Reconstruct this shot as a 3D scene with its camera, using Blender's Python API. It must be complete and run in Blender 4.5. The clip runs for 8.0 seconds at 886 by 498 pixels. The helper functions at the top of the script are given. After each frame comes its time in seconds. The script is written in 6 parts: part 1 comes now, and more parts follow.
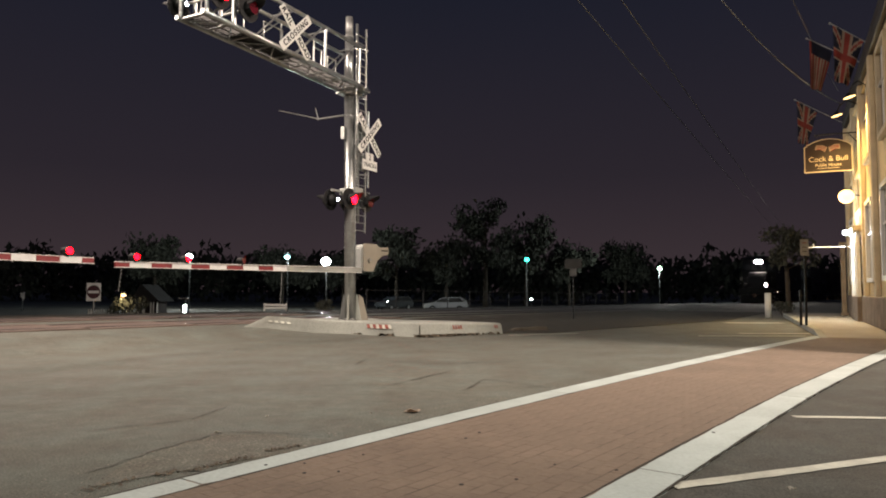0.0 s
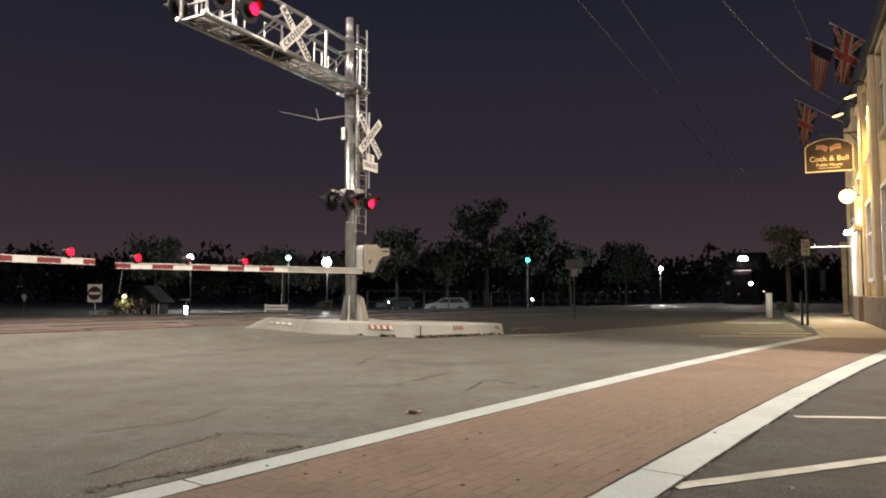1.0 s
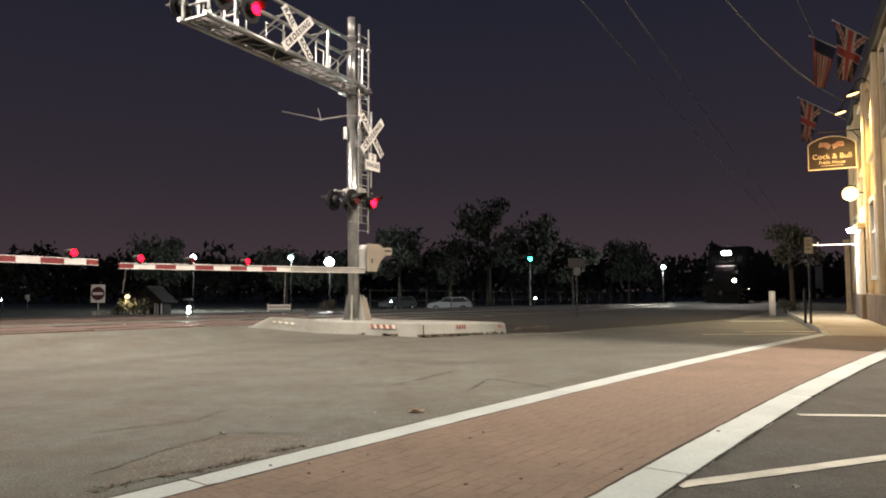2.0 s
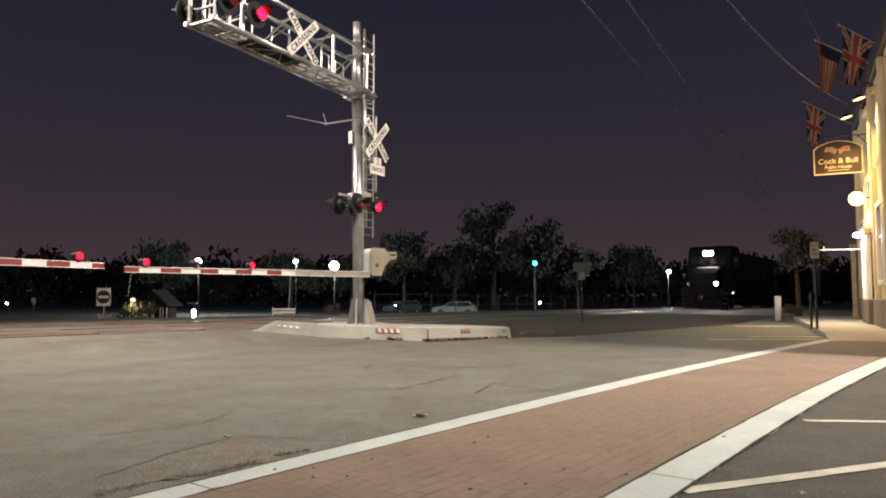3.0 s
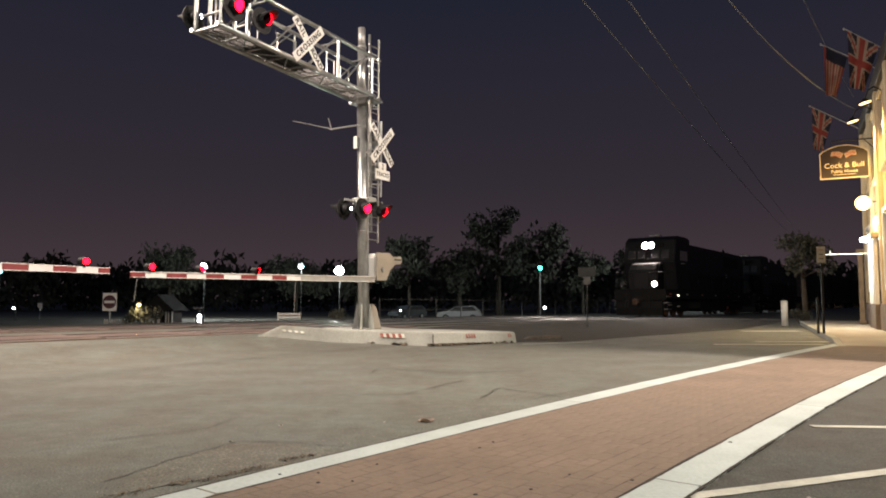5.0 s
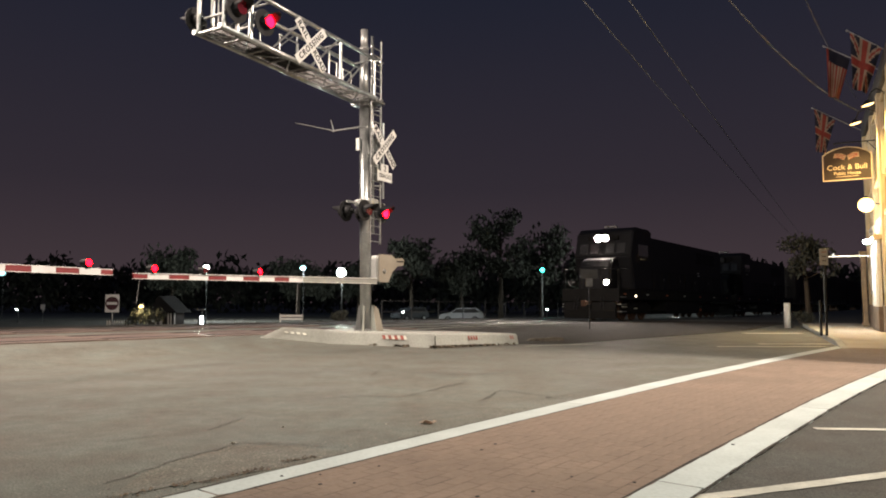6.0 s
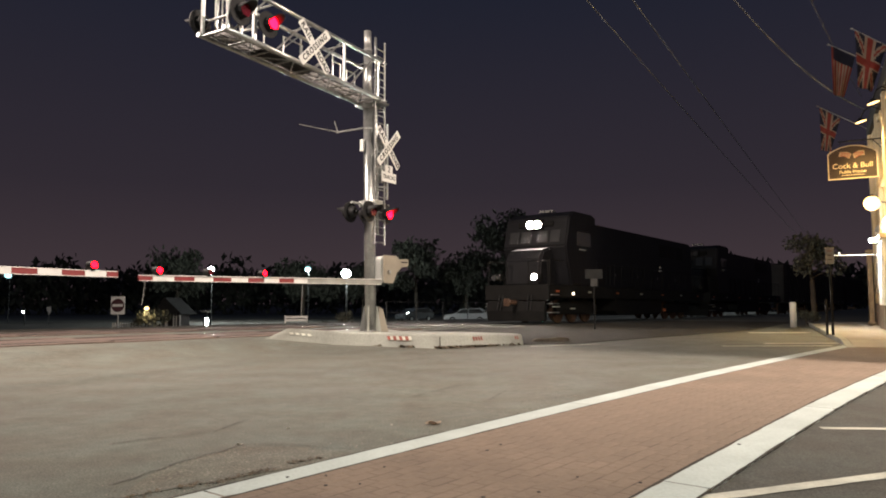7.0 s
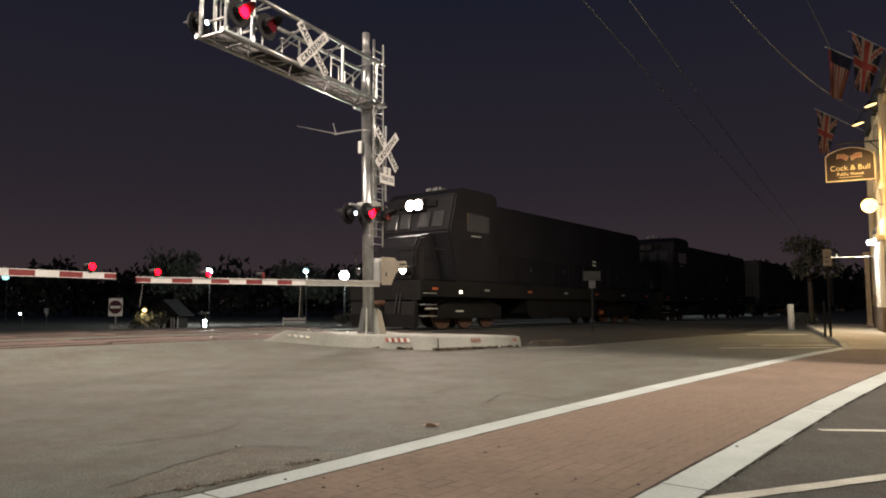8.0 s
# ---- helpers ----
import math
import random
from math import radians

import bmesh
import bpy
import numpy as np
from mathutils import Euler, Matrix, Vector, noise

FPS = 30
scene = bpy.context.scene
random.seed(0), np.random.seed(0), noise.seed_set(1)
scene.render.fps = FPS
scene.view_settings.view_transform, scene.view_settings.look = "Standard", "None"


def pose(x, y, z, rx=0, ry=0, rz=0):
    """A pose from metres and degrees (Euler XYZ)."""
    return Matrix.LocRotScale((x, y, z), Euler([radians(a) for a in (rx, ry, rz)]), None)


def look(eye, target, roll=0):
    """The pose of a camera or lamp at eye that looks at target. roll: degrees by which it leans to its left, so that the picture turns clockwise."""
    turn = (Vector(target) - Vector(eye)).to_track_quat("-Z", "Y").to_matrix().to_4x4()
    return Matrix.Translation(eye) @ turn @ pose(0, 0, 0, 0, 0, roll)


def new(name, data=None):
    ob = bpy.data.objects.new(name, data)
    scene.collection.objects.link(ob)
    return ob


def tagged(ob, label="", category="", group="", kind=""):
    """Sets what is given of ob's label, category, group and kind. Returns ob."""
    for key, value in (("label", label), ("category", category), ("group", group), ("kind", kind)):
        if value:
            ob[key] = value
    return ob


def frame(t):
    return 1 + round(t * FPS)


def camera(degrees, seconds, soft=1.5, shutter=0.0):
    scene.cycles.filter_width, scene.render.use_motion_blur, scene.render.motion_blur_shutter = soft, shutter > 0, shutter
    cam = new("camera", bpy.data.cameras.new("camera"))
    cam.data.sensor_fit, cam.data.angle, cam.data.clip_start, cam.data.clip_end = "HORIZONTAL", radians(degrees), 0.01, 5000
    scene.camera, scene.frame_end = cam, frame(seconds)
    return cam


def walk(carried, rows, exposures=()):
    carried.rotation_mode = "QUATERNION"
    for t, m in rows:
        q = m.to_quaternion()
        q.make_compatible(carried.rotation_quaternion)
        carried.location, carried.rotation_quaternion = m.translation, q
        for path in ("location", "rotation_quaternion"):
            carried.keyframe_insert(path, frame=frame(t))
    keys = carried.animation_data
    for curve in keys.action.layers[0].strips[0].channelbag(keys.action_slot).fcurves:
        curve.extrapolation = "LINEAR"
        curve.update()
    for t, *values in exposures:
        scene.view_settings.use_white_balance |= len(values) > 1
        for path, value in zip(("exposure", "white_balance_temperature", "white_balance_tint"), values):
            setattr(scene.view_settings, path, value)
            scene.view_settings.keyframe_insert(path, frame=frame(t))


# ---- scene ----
# camera: hand-held, standing on the far pavement; it only turns
EYE = (0.0, 0.0, 1.0)
LENS = 65.03
TURNS = [(0, -0.068, 3.439, 0.110), (0.5, 0.047, 3.458, -0.078), (1, 0.0, 3.489, 0.0), (1.5, 0.026, 3.339, -0.137),
         (3, 0.588, 3.768, -0.057), (3.5, 0.647, 3.835, -0.019), (4, 0.687, 3.758, -0.135), (4.5, 0.836, 3.956, -0.129),
         (6, 1.179, 4.313, -0.017), (6.5, 1.175, 4.180, -0.183), (7, 1.545, 4.367, -0.257), (7.5, 1.394, 4.456, -0.223),
         (8, 1.394, 4.519, -0.243)]
cam = camera(LENS, 8.0, soft=1.9)
walk(cam, [(t, pose(*EYE, 90 + tilt, 0, turn) @ pose(0, 0, 0, 0, 0, lean)) for t, turn, tilt, lean in TURNS],
     exposures=[(0.0, -0.14), (1.0, 0.08), (3.0, 0.2), (5.0, 0.24), (6.5, 0.2), (7.3, 0.08), (8.0, -0.22)])

# night sky with a faint town glow
world = bpy.data.worlds.new("night_sky")
scene.world = world
world.use_nodes = True
wn = world.node_tree
wbg = wn.nodes["Background"]
wco = wn.nodes.new("ShaderNodeTexCoord")
wsep = wn.nodes.new("ShaderNodeSeparateXYZ")
wramp = wn.nodes.new("ShaderNodeValToRGB")
wramp.color_ramp.elements[0].position, wramp.color_ramp.elements[0].color = 0.0, (0.045, 0.031, 0.035, 1)
wramp.color_ramp.elements[1].position, wramp.color_ramp.elements[1].color = 0.5, (0.0068, 0.0102, 0.0208, 1)
mid = wramp.color_ramp.elements.new(0.16)
mid.color = (0.0235, 0.0185, 0.025, 1)
wn.links.new(wco.outputs["Generated"], wsep.inputs[0])
wn.links.new(wsep.outputs["Z"], wramp.inputs[0])
wn.links.new(wramp.outputs[0], wbg.inputs[0])
wbg.inputs[1].default_value = 1.12


def lamp(name, at, target, watts, colour, size=120, blend=0.6, radius=0.25):
    data = bpy.data.lights.new(name, "SPOT")
    data.energy, data.color, data.spot_size, data.spot_blend, data.shadow_soft_size = watts, colour, radians(size), blend, radius
    ob = new(name, data)
    ob.matrix_basis = look(at, target)
    return ob


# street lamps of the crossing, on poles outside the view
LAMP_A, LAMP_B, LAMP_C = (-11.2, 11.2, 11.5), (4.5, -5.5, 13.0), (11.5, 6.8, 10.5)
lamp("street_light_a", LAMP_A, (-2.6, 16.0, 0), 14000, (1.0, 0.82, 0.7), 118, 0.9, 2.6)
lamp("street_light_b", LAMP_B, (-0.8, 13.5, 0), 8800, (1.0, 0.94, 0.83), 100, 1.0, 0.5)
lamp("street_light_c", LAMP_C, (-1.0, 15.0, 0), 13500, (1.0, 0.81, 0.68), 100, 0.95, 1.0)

# ---- materials ----


def mat(name, colour, rough=0.7, metal=0.0, scale=4.0, vary=0.25, bump=0.1, fine=60.0, second=None, random_part=0.0, spec=0.5, coat=0.0, island=0.0):
    """Two scales of noise over the colour, with fine relief."""
    m = bpy.data.materials.new(name)
    m.use_nodes = True
    n, l = m.node_tree.nodes, m.node_tree.links
    p = n["Principled BSDF"]
    p.inputs["Roughness"].default_value, p.inputs["Metallic"].default_value = rough, metal
    p.inputs["Specular IOR Level"].default_value = spec
    p.inputs["Coat Weight"].default_value = coat
    co = n.new("ShaderNodeTexCoord")
    big, small = n.new("ShaderNodeTexNoise"), n.new("ShaderNodeTexNoise")
    big.inputs["Scale"].default_value, big.inputs["Detail"].default_value = scale, 6
    small.inputs["Scale"].default_value, small.inputs["Detail"].default_value = fine, 4
    for t in (big, small):
        l.new(co.outputs["Object"], t.inputs["Vector"])
    ramp = n.new("ShaderNodeValToRGB")
    lo = tuple(c * (1 - vary) for c in colour) if second is None else second
    hi = tuple(min(1, c * (1 + vary)) for c in colour)
    ramp.color_ramp.elements[0].position, ramp.color_ramp.elements[0].color = 0.32, (*lo, 1)
    ramp.color_ramp.elements[1].position, ramp.color_ramp.elements[1].color = 0.68, (*hi, 1)
    l.new(big.outputs["Fac"], ramp.inputs[0])
    mixn = n.new("ShaderNodeMix")
    mixn.data_type, mixn.blend_type = "RGBA", "MULTIPLY"
    mixn.inputs[0].default_value = min(1.0, vary * 2)
    gr = n.new("ShaderNodeValToRGB")
    gr.color_ramp.elements[0].position, gr.color_ramp.elements[0].color = 0.3, (0.55, 0.55, 0.55, 1)
    gr.color_ramp.elements[1].position, gr.color_ramp.elements[1].color = 0.6, (1, 1, 1, 1)
    l.new(small.outputs["Fac"], gr.inputs[0])
    l.new(ramp.outputs[0], mixn.inputs[6])
    l.new(gr.outputs[0], mixn.inputs[7])
    out = mixn.outputs[2]
    if random_part:
        inf, hs, mr = n.new("ShaderNodeObjectInfo"), n.new("ShaderNodeHueSaturation"), n.new("ShaderNodeMapRange")
        mr.inputs[3].default_value, mr.inputs[4].default_value = 1 - random_part, 1 + random_part
        l.new(inf.outputs["Random"], mr.inputs[0])
        l.new(mr.outputs[0], hs.inputs["Value"])
        l.new(out, hs.inputs["Color"])
        out = hs.outputs[0]
    if island:
        geo, hs, mr = n.new("ShaderNodeNewGeometry"), n.new("ShaderNodeHueSaturation"), n.new("ShaderNodeMapRange")
        mr.inputs[3].default_value, mr.inputs[4].default_value = 1 - island, 1 + island
        l.new(geo.outputs["Random Per Island"], mr.inputs[0])
        l.new(mr.outputs[0], hs.inputs["Value"])
        l.new(out, hs.inputs["Color"])
        out = hs.outputs[0]
    l.new(out, p.inputs["Base Color"])
    if bump:
        b = n.new("ShaderNodeBump")
        b.inputs["Strength"].default_value, b.inputs["Distance"].default_value = bump, 0.02
        l.new(small.outputs["Fac"], b.inputs["Height"])
        l.new(b.outputs[0], p.inputs["Normal"])
    return m


def glow(name, colour, strength):
    m = bpy.data.materials.new(name)
    m.use_nodes = True
    p = m.node_tree.nodes["Principled BSDF"]
    p.inputs["Base Color"].default_value = (*[c * 0.5 for c in colour], 1)
    p.inputs["Emission Color"].default_value = (*colour, 1)
    p.inputs["Emission Strength"].default_value = strength
    p.inputs["Roughness"].default_value = 0.3
    return m


def glass(name, colour=(0.05, 0.05, 0.05), rough=0.05):
    m = mat(name, colour, rough, 0, 2, 0.1, 0, spec=0.8)
    return m


def asphalt_mat(name, colour, stones=48, contrast=1.5):
    """Worn asphalt: broad stains, patches, pale aggregate and fine grain."""
    m = bpy.data.materials.new(name)
    m.use_nodes = True
    n, l = m.node_tree.nodes, m.node_tree.links
    p = n["Principled BSDF"]
    co = n.new("ShaderNodeTexCoord")

    def noise_at(scale, detail, lo, hi, a, b):
        t, rp = n.new("ShaderNodeTexNoise"), n.new("ShaderNodeMapRange")
        t.inputs["Scale"].default_value, t.inputs["Detail"].default_value = scale, detail
        l.new(co.outputs["Object"], t.inputs["Vector"])
        rp.inputs[1].default_value, rp.inputs[2].default_value, rp.inputs[3].default_value, rp.inputs[4].default_value = lo, hi, a, b
        l.new(t.outputs["Fac"], rp.inputs[0])
        return rp.outputs[0], t.outputs["Fac"]

    def times(a, b):
        x = n.new("ShaderNodeMath")
        x.operation = "MULTIPLY"
        l.new(a, x.inputs[0])
        l.new(b, x.inputs[1])
        return x.outputs[0]
    broad, _ = noise_at(0.22, 3, 0.3, 0.7, 0.84, 1.14)
    middle, mid_raw = noise_at(1.7, 6, 0.3, 0.7, 0.86, 1.13)
    streak, _ = noise_at(7.0, 5, 0.35, 0.65, 0.88, 1.1)
    grain, grain_raw = noise_at(75.0, 3, 0.3, 0.7, 0.55, 1.45)
    vo = n.new("ShaderNodeTexVoronoi")
    vo.inputs["Scale"].default_value = stones
    l.new(co.outputs["Object"], vo.inputs["Vector"])
    stone = n.new("ShaderNodeMapRange")
    stone.inputs[1].default_value, stone.inputs[2].default_value, stone.inputs[3].default_value, stone.inputs[4].default_value = 0.0, 0.35, contrast, 1.0
    l.new(vo.outputs["Distance"], stone.inputs[0])
    f = times(times(times(broad, middle), streak), times(grain, stone.outputs[0]))
    tint = n.new("ShaderNodeValToRGB")
    tint.color_ramp.elements[0].position, tint.color_ramp.elements[0].color = 0.35, (colour[0] * 1.03, colour[1] * 0.99, colour[2] * 0.95, 1)
    tint.color_ramp.elements[1].position, tint.color_ramp.elements[1].color = 0.65, (colour[0] * 0.95, colour[1] * 1.02, colour[2] * 1.03, 1)
    l.new(mid_raw, tint.inputs[0])
    mx = n.new("ShaderNodeVectorMath")
    mx.operation = "SCALE"
    l.new(tint.outputs[0], mx.inputs[0])
    l.new(f, mx.inputs["Scale"])
    l.new(mx.outputs[0], p.inputs["Base Color"])
    rough, _ = noise_at(0.9, 4, 0.3, 0.7, 0.7, 0.92)
    l.new(rough, p.inputs["Roughness"])
    b = n.new("ShaderNodeBump")
    b.inputs["Strength"].default_value, b.inputs["Distance"].default_value = 0.5, 0.012
    l.new(grain_raw, b.inputs["Height"])
    l.new(b.outputs[0], p.inputs["Normal"])
    return m


ASPHALT = asphalt_mat("asphalt", (0.108, 0.1085, 0.091))
PATCH = asphalt_mat("coarse_patch", (0.115, 0.108, 0.088), 34, 2.2)
PARKING = asphalt_mat("parking_asphalt", (0.059, 0.058, 0.051))
BRICK = mat("paving_brick", (0.178, 0.134, 0.1), 0.88, 0, 1.3, 0.15, 0.3, 30, random_part=0.05)
BRICK_FIELD = mat("paving_brick_joined", (0.178, 0.134, 0.1), 0.88, 0, 1.3, 0.15, 0.3, 30, island=0.05)
MORTAR = mat("sand_joint", (0.19, 0.145, 0.108), 0.95, 0, 5.0, 0.2, 0.3, second=(0.085, 0.062, 0.047))
WIRE = mat("weathered_wire", (0.11, 0.11, 0.11), 0.85, 0, 3, 0.2, 0)
CONCRETE_WHITE = mat("white_concrete", (0.42, 0.47, 0.45), 0.75, 0, 1.5, 0.12, 0.25, 40, random_part=0.05)
CONCRETE = mat("grey_concrete", (0.35, 0.36, 0.32), 0.85, 0, 0.9, 0.2, 0.35, 30)
SIDEWALK = mat("pavement_concrete", (0.33, 0.31, 0.27), 0.85, 0, 0.8, 0.15, 0.25, 30, random_part=0.06)
PAINT_WHITE = mat("road_paint", (0.5, 0.5, 0.43), 0.7, 0, 3, 0.2, 0.3, 35)
GALV = mat("galvanised_steel", (0.37, 0.38, 0.37), 0.3, 0.75, 2.5, 0.22, 0.08, 30)
DULL_STEEL = mat("dull_steel", (0.32, 0.32, 0.31), 0.5, 0.7, 2, 0.2, 0.1)
RAIL_STEEL = mat("rail_steel", (0.5, 0.48, 0.46), 0.27, 1.0, 3, 0.2, 0.03)
RUST = mat("rusty_steel", (0.12, 0.065, 0.04), 0.8, 0.3, 4, 0.4, 0.3)
GRATING = mat("dark_grating", (0.09, 0.088, 0.085), 0.55, 0.6, 4, 0.25, 0.1)
GRIT = mat("loose_grit", (0.2, 0.18, 0.15), 0.95, 0, 9, 0.3, 0.0, island=0.6)
SLEEPER = mat("tarred_wood", (0.05, 0.04, 0.03), 0.9, 0, 3, 0.3, 0.4, random_part=0.25)
BALLAST = mat("crushed_stone", (0.085, 0.08, 0.075), 0.95, 0, 8, 0.5, 0.8, 22)
PANEL = mat("crossing_panel", (0.12, 0.085, 0.07), 0.85, 0, 1.5, 0.3, 0.35, 25, random_part=0.15)
SIGN_WHITE = mat("sign_white", (0.62, 0.62, 0.59), 0.5, 0, 3, 0.06, 0.02)
BLACK = mat("black_paint", (0.013, 0.013, 0.014), 0.6, 0, 3, 0.3, 0.05, spec=0.3)
ARM_WHITE = mat("reflective_white", (0.75, 0.74, 0.72), 0.45, 0, 4, 0.08, 0.02)
ARM_RED = mat("reflective_red", (0.23, 0.032, 0.036), 0.45, 0, 4, 0.12, 0.02)
STRIPE_RED = mat("worn_red_paint", (0.28, 0.075, 0.055), 0.7, 0, 9, 0.3, 0.2)
ALU_BOX = mat("aluminium_box", (0.4, 0.41, 0.39), 0.45, 0.5, 3, 0.1, 0.05)
TAN_CASE = mat("tan_gate_case", (0.28, 0.25, 0.2), 0.55, 0.1, 2, 0.12, 0.08)
SOIL = mat("dark_soil", (0.035, 0.03, 0.022), 0.95, 0, 2, 0.4, 0.6)
RED_GLOW = glow("lit_red_lens", (1.0, 0.0006, 0.0045), 55)
GATE_RED = glow("lit_red_gate_lens", (1.0, 0.0005, 0.0032), 40)
RED_DARK = mat("dark_red_lens", (0.08, 0.006, 0.012), 0.2, 0, 6, 0.1, 0, spec=0.8)
LIT_PANEL = glow("lit_panel", (0.9, 1.0, 1.0), 45)
PEEP_GLOW = glow("peep_light", (0.8, 0.9, 1.0), 40)
WHITE_GLOW = glow("white_lamp", (0.92, 1.0, 0.98), 420)
CYAN_GLOW = glow("cool_lamp", (0.5, 0.97, 1.0), 1.8)
GREEN_GLOW = glow("green_signal", (0.04, 1.0, 0.6), 12)
PALE_GREEN = glow("pale_green_lamp", (0.6, 1.0, 0.75), 30)
WARM_GLOW = glow("warm_lamp", (1.0, 0.66, 0.28), 3.2)
HEAD_GLOW = glow("headlamp", (1.0, 0.86, 0.76), 1000)
DITCH_GLOW = glow("ditch_lamp", (1.0, 0.88, 0.76), 280)
DIM_GLOW = glow("step_lamp", (1.0, 0.78, 0.55), 8)

# ---- building helpers ----
Z = Vector((0, 0, 1))


def mesh_of(name, bm, material, smooth=False):
    me = bpy.data.meshes.new(name)
    bm.to_mesh(me)
    bm.free()
    for m in material if isinstance(material, (list, tuple)) else (material,):
        me.materials.append(m)
    if smooth:
        for p in me.polygons:
            p.use_smooth = len(p.vertices) == 4
    return me


def part(name, bm, material, parent, label="", smooth=False):
    ob = new(name, mesh_of(name, bm, material, smooth))
    ob.parent = parent
    return tagged(ob, label)


def thing(name, m, label, category, group="", kind=""):
    ob = new(name)
    ob.empty_display_size = 0.2
    ob.matrix_basis = m
    return tagged(ob, label, category, group, kind)


def lone(name, bm, material, m, label, category, group="", kind="", smooth=False):
    ob = new(name, mesh_of(name, bm, material, smooth))
    ob.matrix_basis = m
    return tagged(ob, label, category, group, kind)


def box(bm, at, size, bevel=0.0, m=None, index=0):
    """A box centred at a point."""
    made = bmesh.ops.create_cube(bm, size=1, matrix=Matrix.Translation(at) @ (m or Matrix()) @ Matrix.Diagonal((*size, 1)))
    vs = made["verts"]
    fs = {f for v in vs for f in v.link_faces}
    for f in fs:
        f.material_index = index
    if bevel:
        es = {e for v in vs for e in v.link_edges}
        made = bmesh.ops.bevel(bm, geom=list(es), offset=bevel, segments=2, affect="EDGES", profile=0.5)
        for f in made["faces"]:
            f.material_index = index
    return bm


def rod(bm, a, b, r, r2=None, sides=12, index=0, caps=True):
    a, b = Vector(a), Vector(b)
    d = b - a
    m = Matrix.Translation((a + b) / 2) @ d.to_track_quat("Z", "Y").to_matrix().to_4x4()
    made = bmesh.ops.create_cone(bm, cap_ends=caps, segments=sides, radius1=r, radius2=r if r2 is None else r2, depth=d.length, matrix=m)
    for f in {f for v in made["verts"] for f in v.link_faces}:
        f.material_index = index
    return bm


def prism(bm, outline, depth, m=None, index=0):
    """An outline in x, z pushed along y by depth, centred."""
    m = m or Matrix()
    a = [bm.verts.new(m @ Vector((x, -depth / 2, z))) for x, z in outline]
    b = [bm.verts.new(m @ Vector((x, depth / 2, z))) for x, z in outline]
    fs = [bm.faces.new(a), bm.faces.new(b[::-1])]
    n = len(a)
    for i in range(n):
        fs.append(bm.faces.new((a[i], b[i], b[(i + 1) % n], a[(i + 1) % n])))
    for f in fs:
        f.material_index = index
    bmesh.ops.recalc_face_normals(bm, faces=fs)
    return bm


def B():
    return bmesh.new()


def words(name, text, size, material, parent, m, deep=0.004, label="", spread=1.0, bold=0.0):
    cu = bpy.data.curves.new(name, "FONT")
    cu.body, cu.size, cu.align_x, cu.align_y, cu.extrude, cu.space_character = text, size, "CENTER", "CENTER", deep, spread
    cu.offset = bold
    tmp = bpy.data.objects.new(name, cu)
    me = bpy.data.meshes.new_from_object(tmp)
    bpy.data.objects.remove(tmp)
    me.materials.append(material)
    ob = new(name, me)
    ob.parent, ob.matrix_basis = parent, m
    return tagged(ob, label)


# ---- the lie of the land ----
# the railway runs along TD; TN points from it to the viewer's side
T0, TD, TN = Vector((-1.55, 23.2)), Vector((0.5896, 0.8077)), Vector((0.8077, -0.5896))
RAIL_Z, GRADE = 0.14, -0.0079


def smooth(t):
    t = min(1, max(0, t))
    return t * t * (3 - 2 * t)


def along(s):
    return RAIL_Z + GRADE * min(140, max(-70, s))


def gz(x, y):
    """Height of the ground: the street rises gently to the railway."""
    v = Vector((x, y)) - T0
    d, s = v.dot(TN), v.dot(TD)
    return along(s) * smooth((3.6 - d) / 2.0) - 0.95 * smooth((-7.0 - d) / 6.0)


def track_at(s, d=0.0, z=0.0):
    p = T0 + TD * s + TN * d
    return Vector((p.x, p.y, along(s) + z))


TRACK_TURN = math.atan2(TD.y, TD.x)

# ---- ground ----


def build_ground():
    def steps(lo, hi, fine_lo, fine_hi, fine, coarse):
        out, v = [], lo
        while v < hi:
            out.append(v)
            v += fine if fine_lo <= v < fine_hi else coarse
        return out + [hi]
    xs = steps(-900, 900, -30, 60, 1.0, 30)
    ys = steps(-600, 1500, -6, 84, 1.0, 30)
    vs = [(x, y, gz(x, y)) for y in ys for x in xs]
    n = len(xs)
    fs = [(j * n + i, j * n + i + 1, (j + 1) * n + i + 1, (j + 1) * n + i) for j in range(len(ys) - 1) for i in range(n - 1)]
    me = bpy.data.meshes.new("ground")
    me.from_pydata(vs, [], fs)
    me.materials.append(ASPHALT)
    tagged(new("ground", me), "worn grey asphalt street with cracks and patches", "road", kind="structure")


build_ground()


